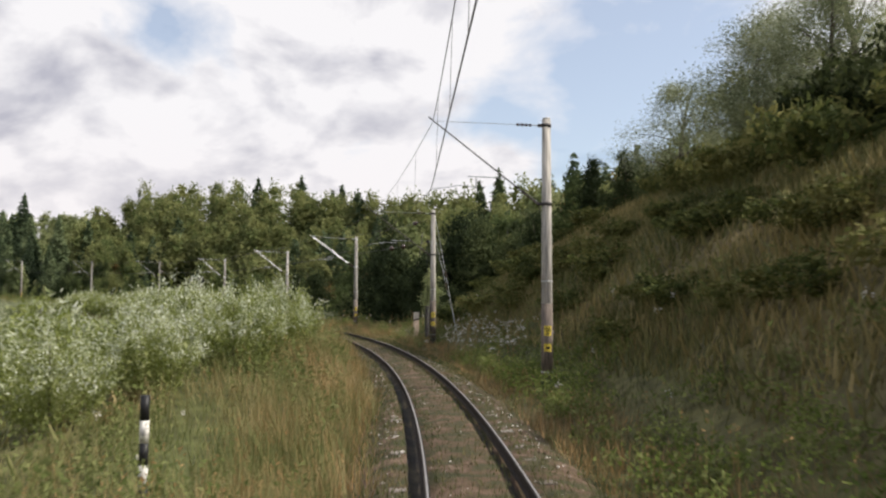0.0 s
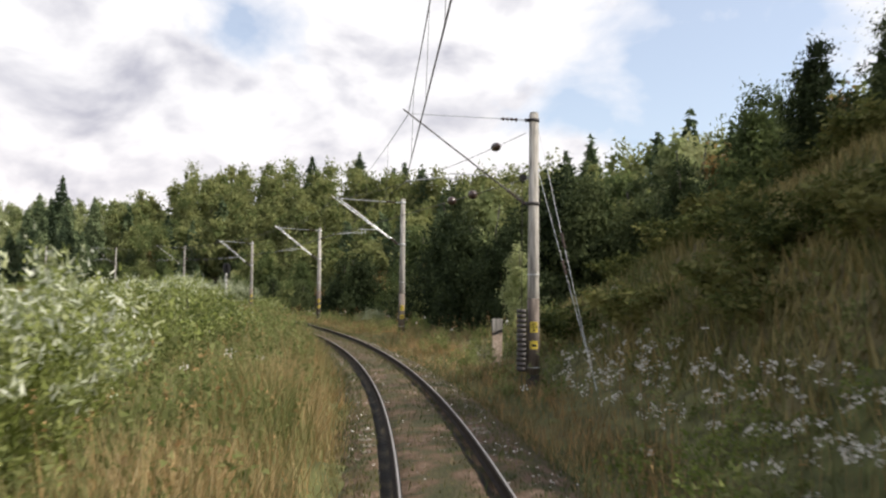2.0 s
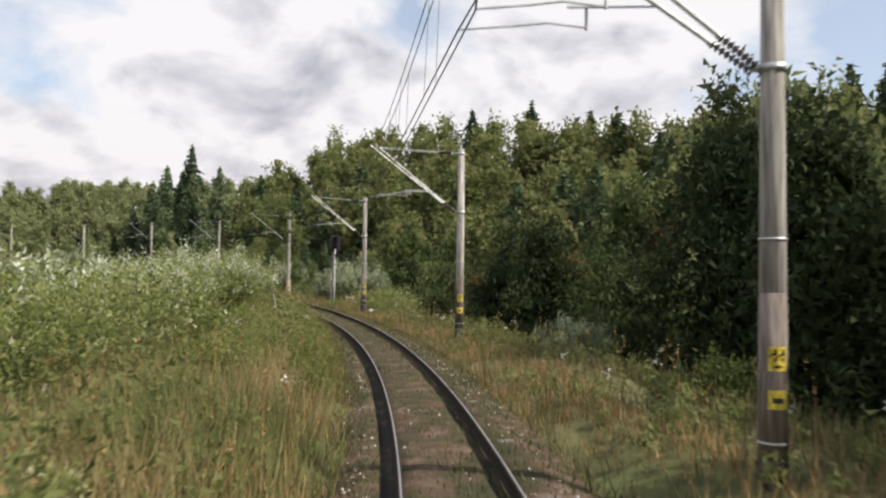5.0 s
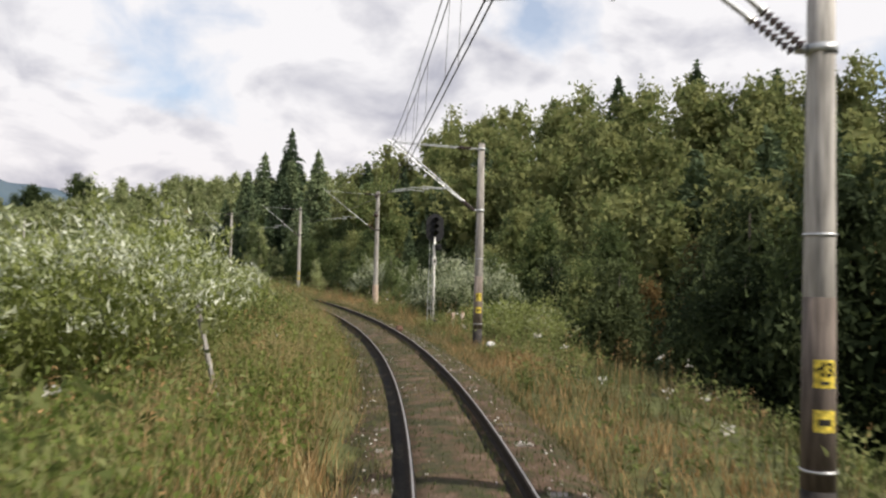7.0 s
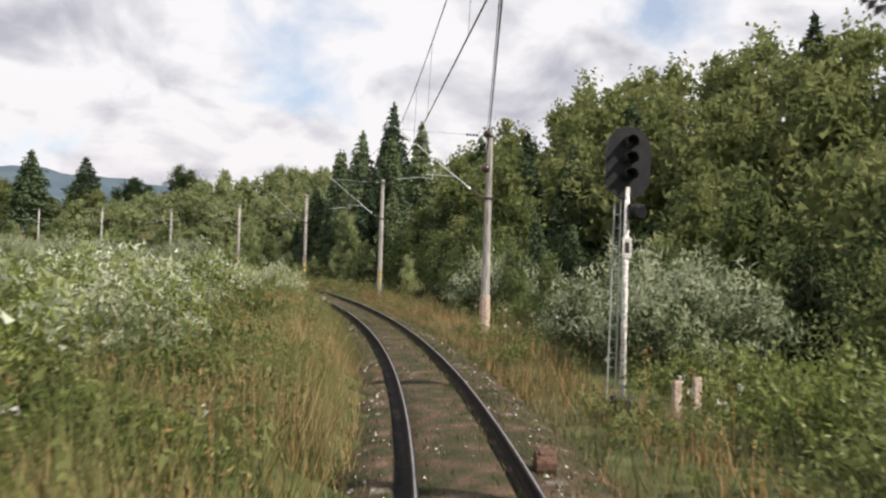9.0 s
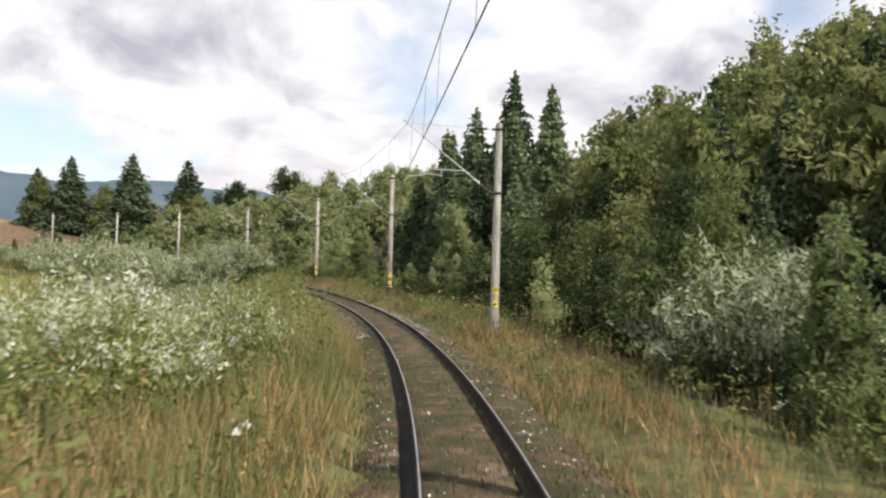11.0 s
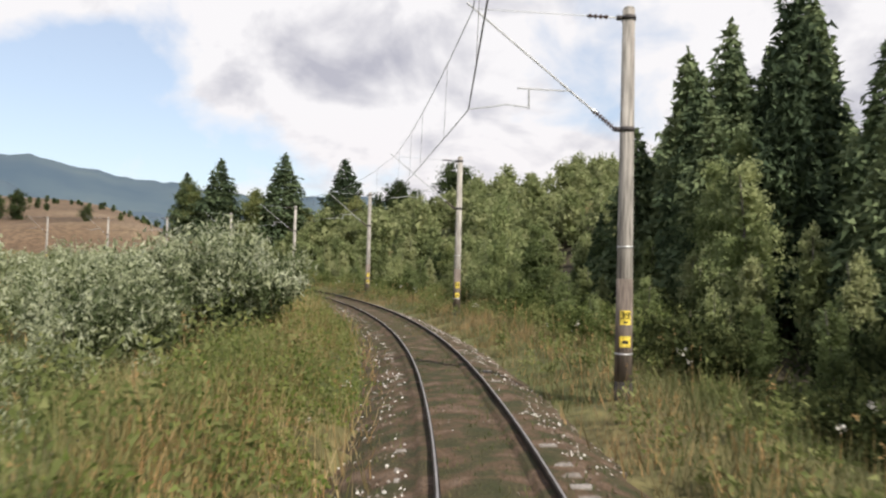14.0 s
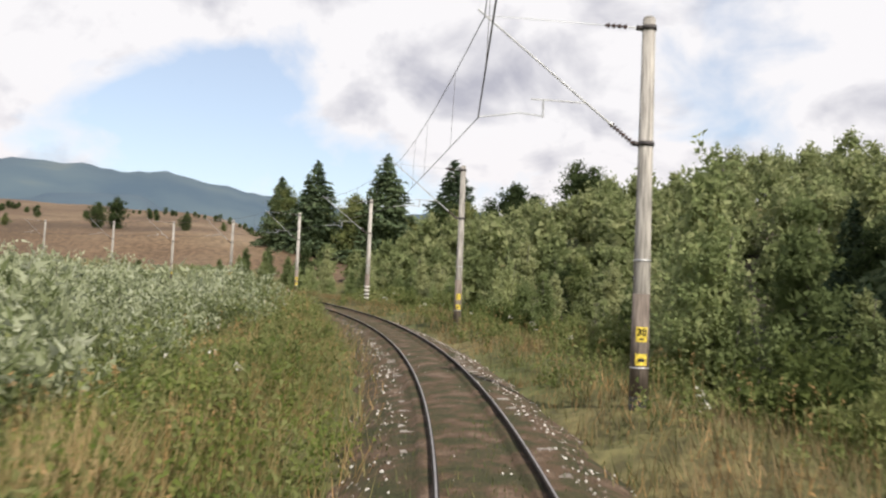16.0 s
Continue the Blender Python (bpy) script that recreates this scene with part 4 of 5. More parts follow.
def build_signal(s, u):
    thing = tagged(new("railway_signal"), "black oval-backed railway signal on a white ladder post", "railway signal")
    thing.matrix_world = stand(s, u)
    base = float(np.interp(s, S, CZ)) - thing.matrix_world.translation.z
    c = base + 4.95
    bm = bmesh.new()
    rod(bm, (0, 0, -0.5), (0, 0, c - 0.5), 0.065, 0.055, 14)
    part("post", bm, M_WHITE, thing, "white painted steel post", False)
    bm = bmesh.new()
    box(bm, (0.42, 0.42, 0.5), (0, 0, 0.1), bevel=0.03)
    part("footing", bm, M_TAR, thing, "dark block footing")
    for x in (-0.30, -0.12):
        bm = bmesh.new()
        rod(bm, (x, 0.12, 0.0), (x * 0.75, 0.12, c - 0.75), 0.018, sides=6)
        part("ladder_rail", bm, M_STEEL, thing)
    for k in range(14):
        bm = bmesh.new()
        z = 0.35 + k * 0.29
        rod(bm, (-0.30 + 0.005 * k, 0.12, z), (-0.12, 0.12, z), 0.010, sides=5)
        part("ladder_rung", bm, M_STEEL, thing)
    # oval backing plate
    bm = bmesh.new()
    for y in (-0.03, 0.03):
        ring = []
        for k in range(32):
            a = 2 * math.pi * k / 32
            ring.append(bm.verts.new((math.cos(a) * 0.48, y, c + math.copysign(0.28, math.sin(a)) * (abs(math.sin(a)) > 0.01) + math.sin(a) * 0.48)))
        bm.faces.new(ring)
    vs = list(bm.verts)
    for k in range(32):
        bm.faces.new((vs[k], vs[(k + 1) % 32], vs[32 + (k + 1) % 32], vs[32 + k]))
    bmesh.ops.recalc_face_normals(bm, faces=bm.faces)
    plate = part("backing_plate", bm, M_BLACK, thing, "matt black oval plate")
    for z in (0.42, 0.08, -0.26):
        bm = bmesh.new()
        rod(bm, (0, -0.035, c + z), (0, -0.055, c + z), 0.12, 0.12, 18)
        part("lens", bm, M_GLASS, plate, "unlit dark lens")
        bm = bmesh.new()
        n = 14
        a0, a1 = math.radians(-25), math.radians(205)
        rows = [[bm.verts.new((math.cos(a0 + (a1 - a0) * k / n) * r, y, c + z + math.sin(a0 + (a1 - a0) * k / n) * r)) for k in range(n + 1)] for r, y in ((0.145, -0.03), (0.14, -0.32), (0.13, -0.32), (0.135, -0.03))]
        for p, q in zip(rows, rows[1:] + rows[:1]):
            for k in range(n):
                bm.faces.new((p[k], p[k + 1], q[k + 1], q[k]))
        part("hood", bm, M_BLACK, plate)
    low = c - 1.02
    bm = bmesh.new()
    box(bm, (0.34, 0.22, 0.32), (0.16, -0.08, low), bevel=0.03)
    rod(bm, (0.18, -0.18, low), (0.18, -0.42, low - 0.03), 0.13, 0.12, 14)
    part("shunting_lamp", bm, M_BLACK, thing, "small black hooded lamp")
    bm = bmesh.new()
    box(bm, (0.20, 0.012, 0.42), (0.0, -0.075, low - 0.75), bevel=0.004)
    tab = part("name_plate", bm, M_WHITE, thing, "white enamel plate")
    bm = bmesh.new()
    box(bm, (0.10, 0.004, 0.22), (0.0, -0.084, low - 0.75))
    part("bar", bm, M_TAR, tab)


def build_board(s, u):
    thing = tagged(new("line_side_board"), "weathered flat concrete marker slab with a dark slanting band", "marker post")
    thing.matrix_world = stand(s, u, -0.6)
    top = 2.36
    bm = bmesh.new()
    box(bm, (0.36, 0.10, 2.12), (0, 0, 0.84), bevel=0.012)
    part("slab", bm, M_PINK, thing, "pinkish weathered concrete")
    bm = bmesh.new()
    box(bm, (0.37, 0.11, top - 1.90), (0, 0, (top + 1.90) / 2), bevel=0.012)
    part("upper_slab", bm, M_CONCRETE, thing, "pale grey weathered top")
    bm = bmesh.new()
    box(bm, (0.40, 0.125, 0.10), (0, 0, 1.87), Matrix.Rotation(-0.35, 3, "Y"))
    part("band", bm, M_TAR, thing, "black slanting band")


def build_striped_pole(s, u):
    thing = tagged(new("striped_marker_pole"), "black and white banded wooden marker pole in grass", "marker post")
    thing.matrix_world = stand(s, u, -0.95)
    z = -0.3
    for k, h in enumerate((0.75, 0.36, 0.37, 0.38, 0.42)):
        bm = bmesh.new()
        rod(bm, (0, 0, z), (0, 0, z + h), 0.078, 0.078, 14)
        part("band", bm, M_WHITE if k % 2 else M_BLACK, thing, flat=False)
        z += h


def build_post(s, u, h, r, lean, mat, label, name="post"):
    thing = tagged(new(name), label, "post")
    thing.matrix_world = stand(s, u)
    bm = bmesh.new()
    rod(bm, (0, 0, -0.3), (lean[0], lean[1], h), r, r * 0.85, 8)
    rod(bm, (lean[0], lean[1], h), (lean[0] * 1.02, lean[1] * 1.02, h + r * 0.6), r * 0.85, r * 0.3, 8)
    part("shaft", bm, mat, thing)


def build_stub(s, u):
    thing = tagged(new("concrete_stub"), "short pinkish concrete stub in the grass", "concrete post", "concrete stubs by the signal")
    thing.matrix_world = stand(s, u, -0.38)
    bm = bmesh.new()
    box(bm, (0.17, 0.14, 1.15), (0, 0, 0.32), bevel=0.02)
    part("body", bm, M_PINK, thing)
    bm = bmesh.new()
    box(bm, (0.10, 0.08, 0.03), (0, 0, 0.905), bevel=0.01)
    part("cap", bm, M_RUST, thing)


def build_rail_box(s, u):
    """A lubricator pot clamped outside the rail."""
    thing = tagged(new("rail_lubricator"), "rusty brown iron pot beside the rail", "track equipment")
    thing.matrix_world = stand(s, u, -0.25)
    bm = bmesh.new()
    rod(bm, (0.16, 0, 0.20), (-0.12, 0, 0.20), 0.19, 0.19, 14)
    box(bm, (0.24, 0.26, 0.16), (0.02, 0, 0.33), bevel=0.03)
    part("pot", bm, M_RUST, thing)
    bm = bmesh.new()
    rod(bm, (0.165, 0, 0.20), (0.19, 0, 0.20), 0.13, 0.09, 16)
    part("lid", bm, M_DARKSTEEL, thing, flat=False)
    bm = bmesh.new()
    box(bm, (0.40, 0.30, 0.06), (0, 0, 0.02), bevel=0.01)
    part("bracket", bm, M_RUST, thing)


def build_bag(s, u):
    bm = bmesh.new()
    bmesh.ops.create_icosphere(bm, subdivisions=3, radius=0.17)
    for v in bm.verts:
        k = 1 + 0.22 * noise.noise(v.co * 6) + 0.12 * noise.noise(v.co * 15)
        v.co = Vector((v.co.x * 1.15 * k, v.co.y * 0.8 * k, v.co.z * 0.75 * k + 0.25))
    ob = part("white_sack", bm, M_WHITE, None, "crumpled white plastic sack lying in the grass", False)
    tagged(ob, category="sack")
    ob.matrix_world = stand(s, u)


def build_tensioner():
    """Weights and back stays of the end mast of the overlap."""
    s, u, top = MASTS[2][:3]
    thing = tagged(new("tensioning_weights"), "stack of dark grey tensioning weights hanging beside the mast", "counterweight")
    thing.matrix_world = mast_frame(s, u)
    for k in range(13):
        bm = bmesh.new()
        rod(bm, (-0.36, -0.02, 0.35 + k * 0.145), (-0.36, -0.02, 0.475 + k * 0.145), 0.15, 0.15, 14)
        part("weight", bm, M_DARKSTEEL, thing, flat=False)
    bm = bmesh.new()
    rod(bm, (-0.36, -0.02, 0.0), (-0.36, -0.02, 6.2), 0.012, sides=6)
    part("cable", bm, M_WIRE, thing)
    bm = bmesh.new()
    rod(bm, (-0.30, 0.10, 6.25), (-0.30, 0.18, 6.25), 0.11, 0.11, 18)
    part("pulley", bm, M_DARKSTEEL, thing, flat=False)
    bm = bmesh.new()
    box(bm, (0.28, 0.06, 0.08), (-0.26, 0.14, 6.25))
    part("bracket", bm, M_STEEL, thing)
    for k, (z, y) in enumerate(((top - 0.45, -0.05), (top - 1.75, 0.05))):
        stay = tagged(new("guy_wire"), "pale steel guy wire with mid insulator holding the mast", "guy wire", "guy wires of the end mast")
        stay.matrix_world = mast_frame(s, u)
        a, b = Vector((0.10, -0.12, z)), Vector((0.72 + 0.1 * k, -4.4 + 0.12 * k, -0.6))
        bm = bmesh.new()
        rod(bm, a, b, 0.009, sides=6)
        part("wire", bm, M_STEEL, stay)
        bm = bmesh.new()
        insulator(bm, a.lerp(b, 0.40), a.lerp(b, 0.46), 0.05, 3)
        part("insulator", bm, M_CERAMIC, stay)
    bm = bmesh.new()
    box(bm, (0.5, 0.5, 0.4), (0.76, -4.4, -0.72), bevel=0.04)
    ob = part("guy_anchor", bm, M_CONCRETE, None, "half-buried concrete guy anchor block")
    tagged(ob, category="anchor block")
    ob.matrix_world = mast_frame(s, u)


build_signal(136.2, 3.78)
build_board(56.3, 4.07)
build_striped_pole(14.6, -5.5)
build_post(106.6, -3.75, 1.75, 0.05, (-0.5, 0.05), M_CONCRETE, "old grey fence post leaning over in weeds", "leaning_post")
build_post(180.8, -6.1, 1.15, 0.022, (0.02, 0), M_WHITE, "thin white marker stake in the grass", "marker_stake")
build_post(181.2, -5.95, 1.2, 0.022, (0.03, 0), M_WHITE, "thin white marker stake in the grass", "marker_stake")
build_stub(135.8, 4.78)
build_stub(136.4, 5.45)
build_rail_box(131.0, 1.10)
build_bag(123.9, 3.7)
build_tensioner()


def build_sleepers():
    """Old concrete sleepers, singly for the first stretch and joined after that."""
    bm = bmesh.new()
    box(bm, (2.1, 0.25, 0.10), (0, 0, -0.405))
    for x in (-1.17, 1.17):
        box(bm, (0.28, 0.26, 0.26), (x, 0, -0.338))
    me = bpy.data.meshes.new("sleeper")
    bm.to_mesh(me)
    bm.free()
    me.materials.append(M_SLEEPER)
    rng = random.Random(2)
    rest = bmesh.new()
    for k in range(560):
        s = 2 + 0.62 * k
        m = mast_frame(s) @ Matrix.Rotation(-math.atan(float(np.interp(s, S, CANT))), 4, "Y") @ pose(rng.uniform(-0.03, 0.03), 0, rng.uniform(-0.05, 0.012), 0, 0, rng.uniform(-0.6, 0.6))
        if k < 300:
            ob = attach("sleeper", me, TRACK)
            ob.matrix_basis = m
        else:
            n = len(rest.verts)
            rest.from_mesh(me)
            rest.verts.ensure_lookup_table()
            bmesh.ops.transform(rest, matrix=m, verts=rest.verts[n:])
    tagged(part("far_sleepers", rest, M_SLEEPER, TRACK), kind="stuff")

# ---- trees and bushes ----
RNG = np.random.default_rng(11)
BROAD = Planter(*[make_tree("broadleaf_tree", "leafy dark green deciduous tree at the forest edge", "broad", 20 + k, 10.0, 3.5 + 0.4 * k, 3600, 0.33, M_BROAD) for k in range(3)])
BIRCH = Planter(*[make_tree("birch_tree", "slender pale-barked birch with light green leaves", "tall", 30 + k, 10.0, 2.3, 2200, 0.38, M_BIRCH, M_BIRCHBARK) for k in range(2)])
FINE = Planter(*[make_tree("edge_tree", "deciduous tree with shade-darkened leaves in front of the forest", "broad", 25 + k, 10.0, 3.0 + 0.4 * k, 4800, 0.255, M_SHADELEAF) for k in range(2)],
               *[make_tree("edge_birch", "bushy young birch with light green leaves", "tall", 35 + k, 10.0, 2.7, 4700, 0.235, M_BIRCH, M_BIRCHBARK) for k in range(2)])
YOUNG = Planter(*[make_tree("young_aspen", "young aspen with fresh light green leaves", "tall", 38 + k, 10.0, 2.7, 3700, 0.26, M_ASPEN, M_BIRCHBARK) for k in range(2)])
RUSSET = Planter(make_tree("autumn_tree", "deciduous tree turning russet brown", "broad", 40, 9.0, 2.8, 3000, 0.40, M_RUSSET))
HIGH = Planter(*[make_tree("forest_tree", "tall green deciduous tree with a shaded bare trunk", "high", 45 + k, 10.0, 3.2 + 0.4 * k, 5000, 0.24, M_SHADELEAF if k < 2 else M_BROAD) for k in range(3)])
SPRUCE = Planter(*[make_tree("spruce_tree", "tall dark green conical spruce", "spruce", 50 + k, 14.0, 3.2 + 0.5 * k, 6000, 0.38, M_SPRUCE) for k in range(2)])
CROWN = Planter(*[make_tree("willow_tree", "big airy grey-green willow tree on the bank", "airy", 60 + k, 11.0, 6.2, 26000, 0.115, M_AIRY) for k in range(2)])
WILLOW = Planter(*[make_bush("willow_bush", "willow bush with silvery upturned leaves", 70 + k, 4.2, 2.5, 100, 22, 0.26, 0.11, M_WILLOW, M_TIP, 0.36) for k in range(3)])
NEARWILLOW = Planter(*[make_bush("tall_willow_bush", "tall sunlit willow bush with silvery upturned leaves", 75 + k, 4.2, 2.6, 180, 62, 0.155, 0.057, M_WILLOW, M_TIP, 0.42) for k in range(3)])
SHRUB = Planter(*[make_bush("green_shrub", "dense green shrub beside the railway", 80 + k, 3.2, 2.3, 95, 23, 0.23, 0.145, M_GREEN) for k in range(2)])
SHADY = Planter(*[make_bush("dark_shrub", "dense green shrub at the forest edge, darkened for shade", 82 + k, 3.2, 2.3, 80, 18, 0.27, 0.17, M_SHADY) for k in range(2)])
BRAMBLE = Planter(*[make_bush("bramble_thicket", "low dark bramble thicket on the shaded bank", 85 + k, 2.6, 2.4, 45, 26, 0.30, 0.19, M_BRAMBLE) for k in range(2)])
NEARSALLOW = Planter(make_bush("grey_willow_bush", "dense willow bush with grey-green leaves", 78, 4.2, 2.6, 200, 66, 0.18, 0.066, M_GREYWILLOW, M_SILVERTIP, 0.5))
SALLOW = Planter(*[make_bush("silver_shrub", "low grey-green silver-leaved shrub", 90 + k, 3.4, 2.8, 140, 26, 0.20, 0.09, M_SILVER, M_SILVERTIP, 0.75, 1.05) for k in range(2)])
MOUND = Planter(*[make_bush("rounded_shrub", "rounded yellow-green shrub on the slope", 95 + k, 3.4, 2.8, 130, 27, 0.165, 0.10, M_GREEN, M_WILLOW, 0.6, 1.05) for k in range(2)])
FARSALLOW = Planter(*[make_bush("far_silver_shrub", "grey-green silver-leaved shrub in the meadow", 98 + k, 3.4, 2.8, 70, 15, 0.36, 0.17, M_SILVER, M_SILVERTIP, 0.7, 1.05) for k in range(2)])
EDGE, LOW = "trees of the forest edge", "bushes along the railway"


def put(planter, s, u, scale, tall=1.0, label="", group=EDGE, sink=0.15):
    x, y = place(s, u)
    planter.put(int(RNG.integers(0, 6)), float(x), float(y), scale, float(RNG.uniform(0, 6.28)), sink, label, group, tall * (RNG.uniform(0.95, 1.22) if group == EDGE else 1.0))


# bank by the start: willows on its crest, shrubs on its slope
for s, u, k in ((50.3, 20.5, 0.82), (42, 20.5, 0.82), (43.5, 22.5, 1.0), (38, 23.5, 1.08), (36.5, 20.5, 0.85)):
    put(CROWN, s, u, k * 1.12, 0.76, group="willow trees on the bank")
for s, u, k in ((37, 17.8, 0.85), (33.5, 18, 0.8), (40.5, 19.2, 0.8)):
    put(SHRUB, s, u, k, group=LOW)
# extra dense shrubs on the crest, added to throw shade over the track
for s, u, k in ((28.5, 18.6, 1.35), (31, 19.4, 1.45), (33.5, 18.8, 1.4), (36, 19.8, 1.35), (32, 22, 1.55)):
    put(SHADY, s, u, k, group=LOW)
# forest edge on the outer side of the bend
for s in np.arange(62, 216, 3.7):
    for row, u0 in enumerate((13.5, 19.5, 26.5)):
        if row == 2 and RNG.uniform() < 0.5:
            continue
        u = u0 + RNG.uniform(-2.2, 2.2) + 2.0 * float(smooth(70, 80, s) * (1 - smooth(145, 160, s))) + 5 * max(0, 80 - s) / 10 + 9 * float(smooth(198, 214, s))
        ss = s + RNG.uniform(-1.6, 1.6)
        k = RNG.uniform(0.7, 1.22) * (0.82 if row == 0 else 1.10) * (1.24 - 0.37 * float(smooth(112, 140, s))) * (0.55 + 0.45 * float(smooth(66, 84, s))) * (1 + 0.06 * float(smooth(176, 190, s)))
        r = RNG.uniform()
        if row == 0 and r > 0.03 + 0.10 * (s > 180):
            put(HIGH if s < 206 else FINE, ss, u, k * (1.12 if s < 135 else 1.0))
        elif row == 1 and 96 < s < 160 and r > 0.5:
            put(HIGH, ss, u, k)
        elif r < 0.05 + 0.33 * (s > 180):
            put(SPRUCE, ss, u, k * 0.85)
        elif r < 0.34:
            put(BIRCH, ss, u, k)
        elif r < 0.49:
            put(RUSSET, ss, u, k * 0.95)
        else:
            put(BROAD, ss, u, k)
# younger trees further on
for s in np.arange(206, 345, 4.2):
    for row, u0 in enumerate((9.5, 15, 22)):
        if row == 2 and s < 244:
            continue
        u = u0 + RNG.uniform(-1.5, 1.5) + 2.0 * float(smooth(260, 300, s))
        k = RNG.uniform(0.55, 0.98) * (0.8 if row == 0 else 1.08) * (0.50 + 0.09 * float(smooth(250, 268, s)))
        put(YOUNG if row == 0 else BIRCH if RNG.uniform() < 0.88 else BROAD, s + RNG.uniform(-1.5, 1.5), u, k)
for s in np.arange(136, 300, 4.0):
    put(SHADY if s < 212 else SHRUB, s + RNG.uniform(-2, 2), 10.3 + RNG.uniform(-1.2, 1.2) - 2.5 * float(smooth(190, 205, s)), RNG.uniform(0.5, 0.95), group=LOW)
for s, u, k in ((169, 8.6, 0.62), (173, 9.6, 0.74), (177, 10.2, 0.66), (181, 9.6, 0.55)):
    put(HIGH, s, u, k)
for s, u, k in ((57, 17.5, 0.58), (54, 18.5, 0.54), (60, 19, 0.6), (70, 19, 0.8), (74, 21.5, 0.9), (79, 24, 1.2), (77, 17, 0.95), (72, 9.0, 0.62), (75, 11, 0.8), (78.5, 12.0, 0.85), (120, 11.5, 0.8), (84, 19.5, 1.45), (79.5, 15.5, 1.35), (88, 22, 1.5), (81, 27, 1.4), (93, 20, 1.35)):
    put(FINE, s, u, k)
for s, u, k in ((238, 8.6, 0.78), (240.5, 9.6, 0.7), (234, 9.6, 0.6), (236, 8.0, 0.62)):
    put(YOUNG, s, u, k, label="bushy young green tree beside the railway")
for s in np.arange(157, 205, 2.6):
    put(SHADY if RNG.uniform() < 0.8 else YOUNG, s, 8.2 + RNG.uniform(-0.9, 1.2), RNG.uniform(0.42, 0.68), group=LOW)
for x, y, k in ((10.7, 70.8, 0.8), (2.8, 83.5, 0.9), (6.0, 84.5, 0.95)):
    HIGH.put(2, x, y, k, float(RNG.uniform(0, 6)), 0.2, "", EDGE, 1.2)
for x, y, k in ((-102.8, 197.0, 0.95), (-100.0, 193.5, 0.8), (-105.5, 198.5, 0.85)):
    YOUNG.put(1, x, y, k, float(RNG.uniform(0, 6)), 0.2, "", EDGE, 1.1)
YOUNG.put(0, -1.6, 70.5, 0.48, 1.0, 0.2, "young aspen catching the sun before dark forest", EDGE, 1.0)
for s, u, k in ((192, 12.5, 0.75), (197, 11.5, 0.68), (202, 11.5, 0.62), (187, 13, 0.8), (195, 15.5, 0.9), (201, 15, 0.8)):
    put(HIGH, s, u, k)
# dark brambles on the bank
for i in range(56):
    s, u = RNG.uniform(4, 60), RNG.uniform(6.5, 14.0)
    put(BRAMBLE, s, u, RNG.uniform(0.5, 0.95), 0.62, group="brambles on the bank", sink=0.25)
for s, u, k in ((236, 24.5, 0.95), (243, 29.5, 1.3), (233, 28, 1.1), (240, 33, 1.25), (234.5, 21, 0.92), (238.5, 22.5, 1.0), (241.5, 25, 1.1), (241.5, 20.5, 0.85), (245, 24, 0.72), (249, 22, 0.48), (246, 36, 1.2), (222, 18, 0.75), (226, 22, 0.9), (218, 20, 0.8), (214, 17.5, 0.7), (229.5, 18.5, 0.8), (221, 25, 1.0)):
    put(SPRUCE, s, u, k * 1.2)
for i in range(16):
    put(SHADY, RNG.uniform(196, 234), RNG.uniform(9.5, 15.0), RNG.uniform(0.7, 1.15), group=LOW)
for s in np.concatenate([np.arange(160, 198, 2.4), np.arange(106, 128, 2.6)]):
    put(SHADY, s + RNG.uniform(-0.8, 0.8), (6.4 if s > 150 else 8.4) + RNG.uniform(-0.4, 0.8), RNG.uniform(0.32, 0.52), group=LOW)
for s, u, k in ((219, 9.2, 0.7), (222.5, 8.4, 0.72), (225.5, 9.8, 0.85), (229, 10.2, 0.85), (216, 10.5, 0.8), (223.5, 11.8, 0.95)):
    put(SHRUB, s, u, k, group=LOW)
# lone spruces beyond the bend
for x, y, h in ((-263.3, 245.5, 23.0), (-274.0, 233.6, 20.0), (-282, 228, 15.5), (-255, 257.5, 22.0)):
    z = float(ground(x, y)[0])
    SPRUCE.put(int(RNG.integers(0, 2)), x, y, h / 14.0 * 1.6, float(RNG.uniform(0, 6)), 0.2, "", "lone spruces beyond the bend", 0.66)
for k in range(16):
    x, y = -232 - 3.1 * k + RNG.uniform(-4, 4), 272 - 3.1 * k + RNG.uniform(-3, 3) + 4
    BROAD.put(int(RNG.integers(0, 3)), x, y, RNG.uniform(1.1, 1.6), float(RNG.uniform(0, 6)), 0.2, "leafy green tree among the far spruces", "trees beyond the bend")
# left-hand bushes
for s, u, k in ((24, -8.0, 0.72), (28, -6.2, 0.80), (31.5, -5.4, 0.86), (35, -5.4, 0.84), (38.5, -6.0, 0.76), (33, -8.8, 0.9), (21, -9.5, 0.7), (102, -8.2, 0.9), (106, -8.2, 0.98), (98.5, -9.0, 0.85), (110, -9.2, 0.95), (104, -11.6, 1.0), (113.5, -8.0, 0.8)):
    put(NEARWILLOW, s, u, k, group=LOW)
for s, u, k in ((38, -9.5, 0.9), (26, -11.5, 0.9), (20, -12.5, 0.8), (30, -13, 0.95), (97, -13, 1.1), (112, -13, 1.0)):
    put(WILLOW, s, u, k, group=LOW)
for s, u, k in ((107.5, -6.0, 0.95), (111, -6.3, 1.02), (114.5, -6.8, 0.95), (118, -8.2, 0.9), (156, -4.6, 0.60), (159, -6.3, 0.65), (163, -4.4, 0.55)):
    put(NEARWILLOW, s, u, k, group=LOW)
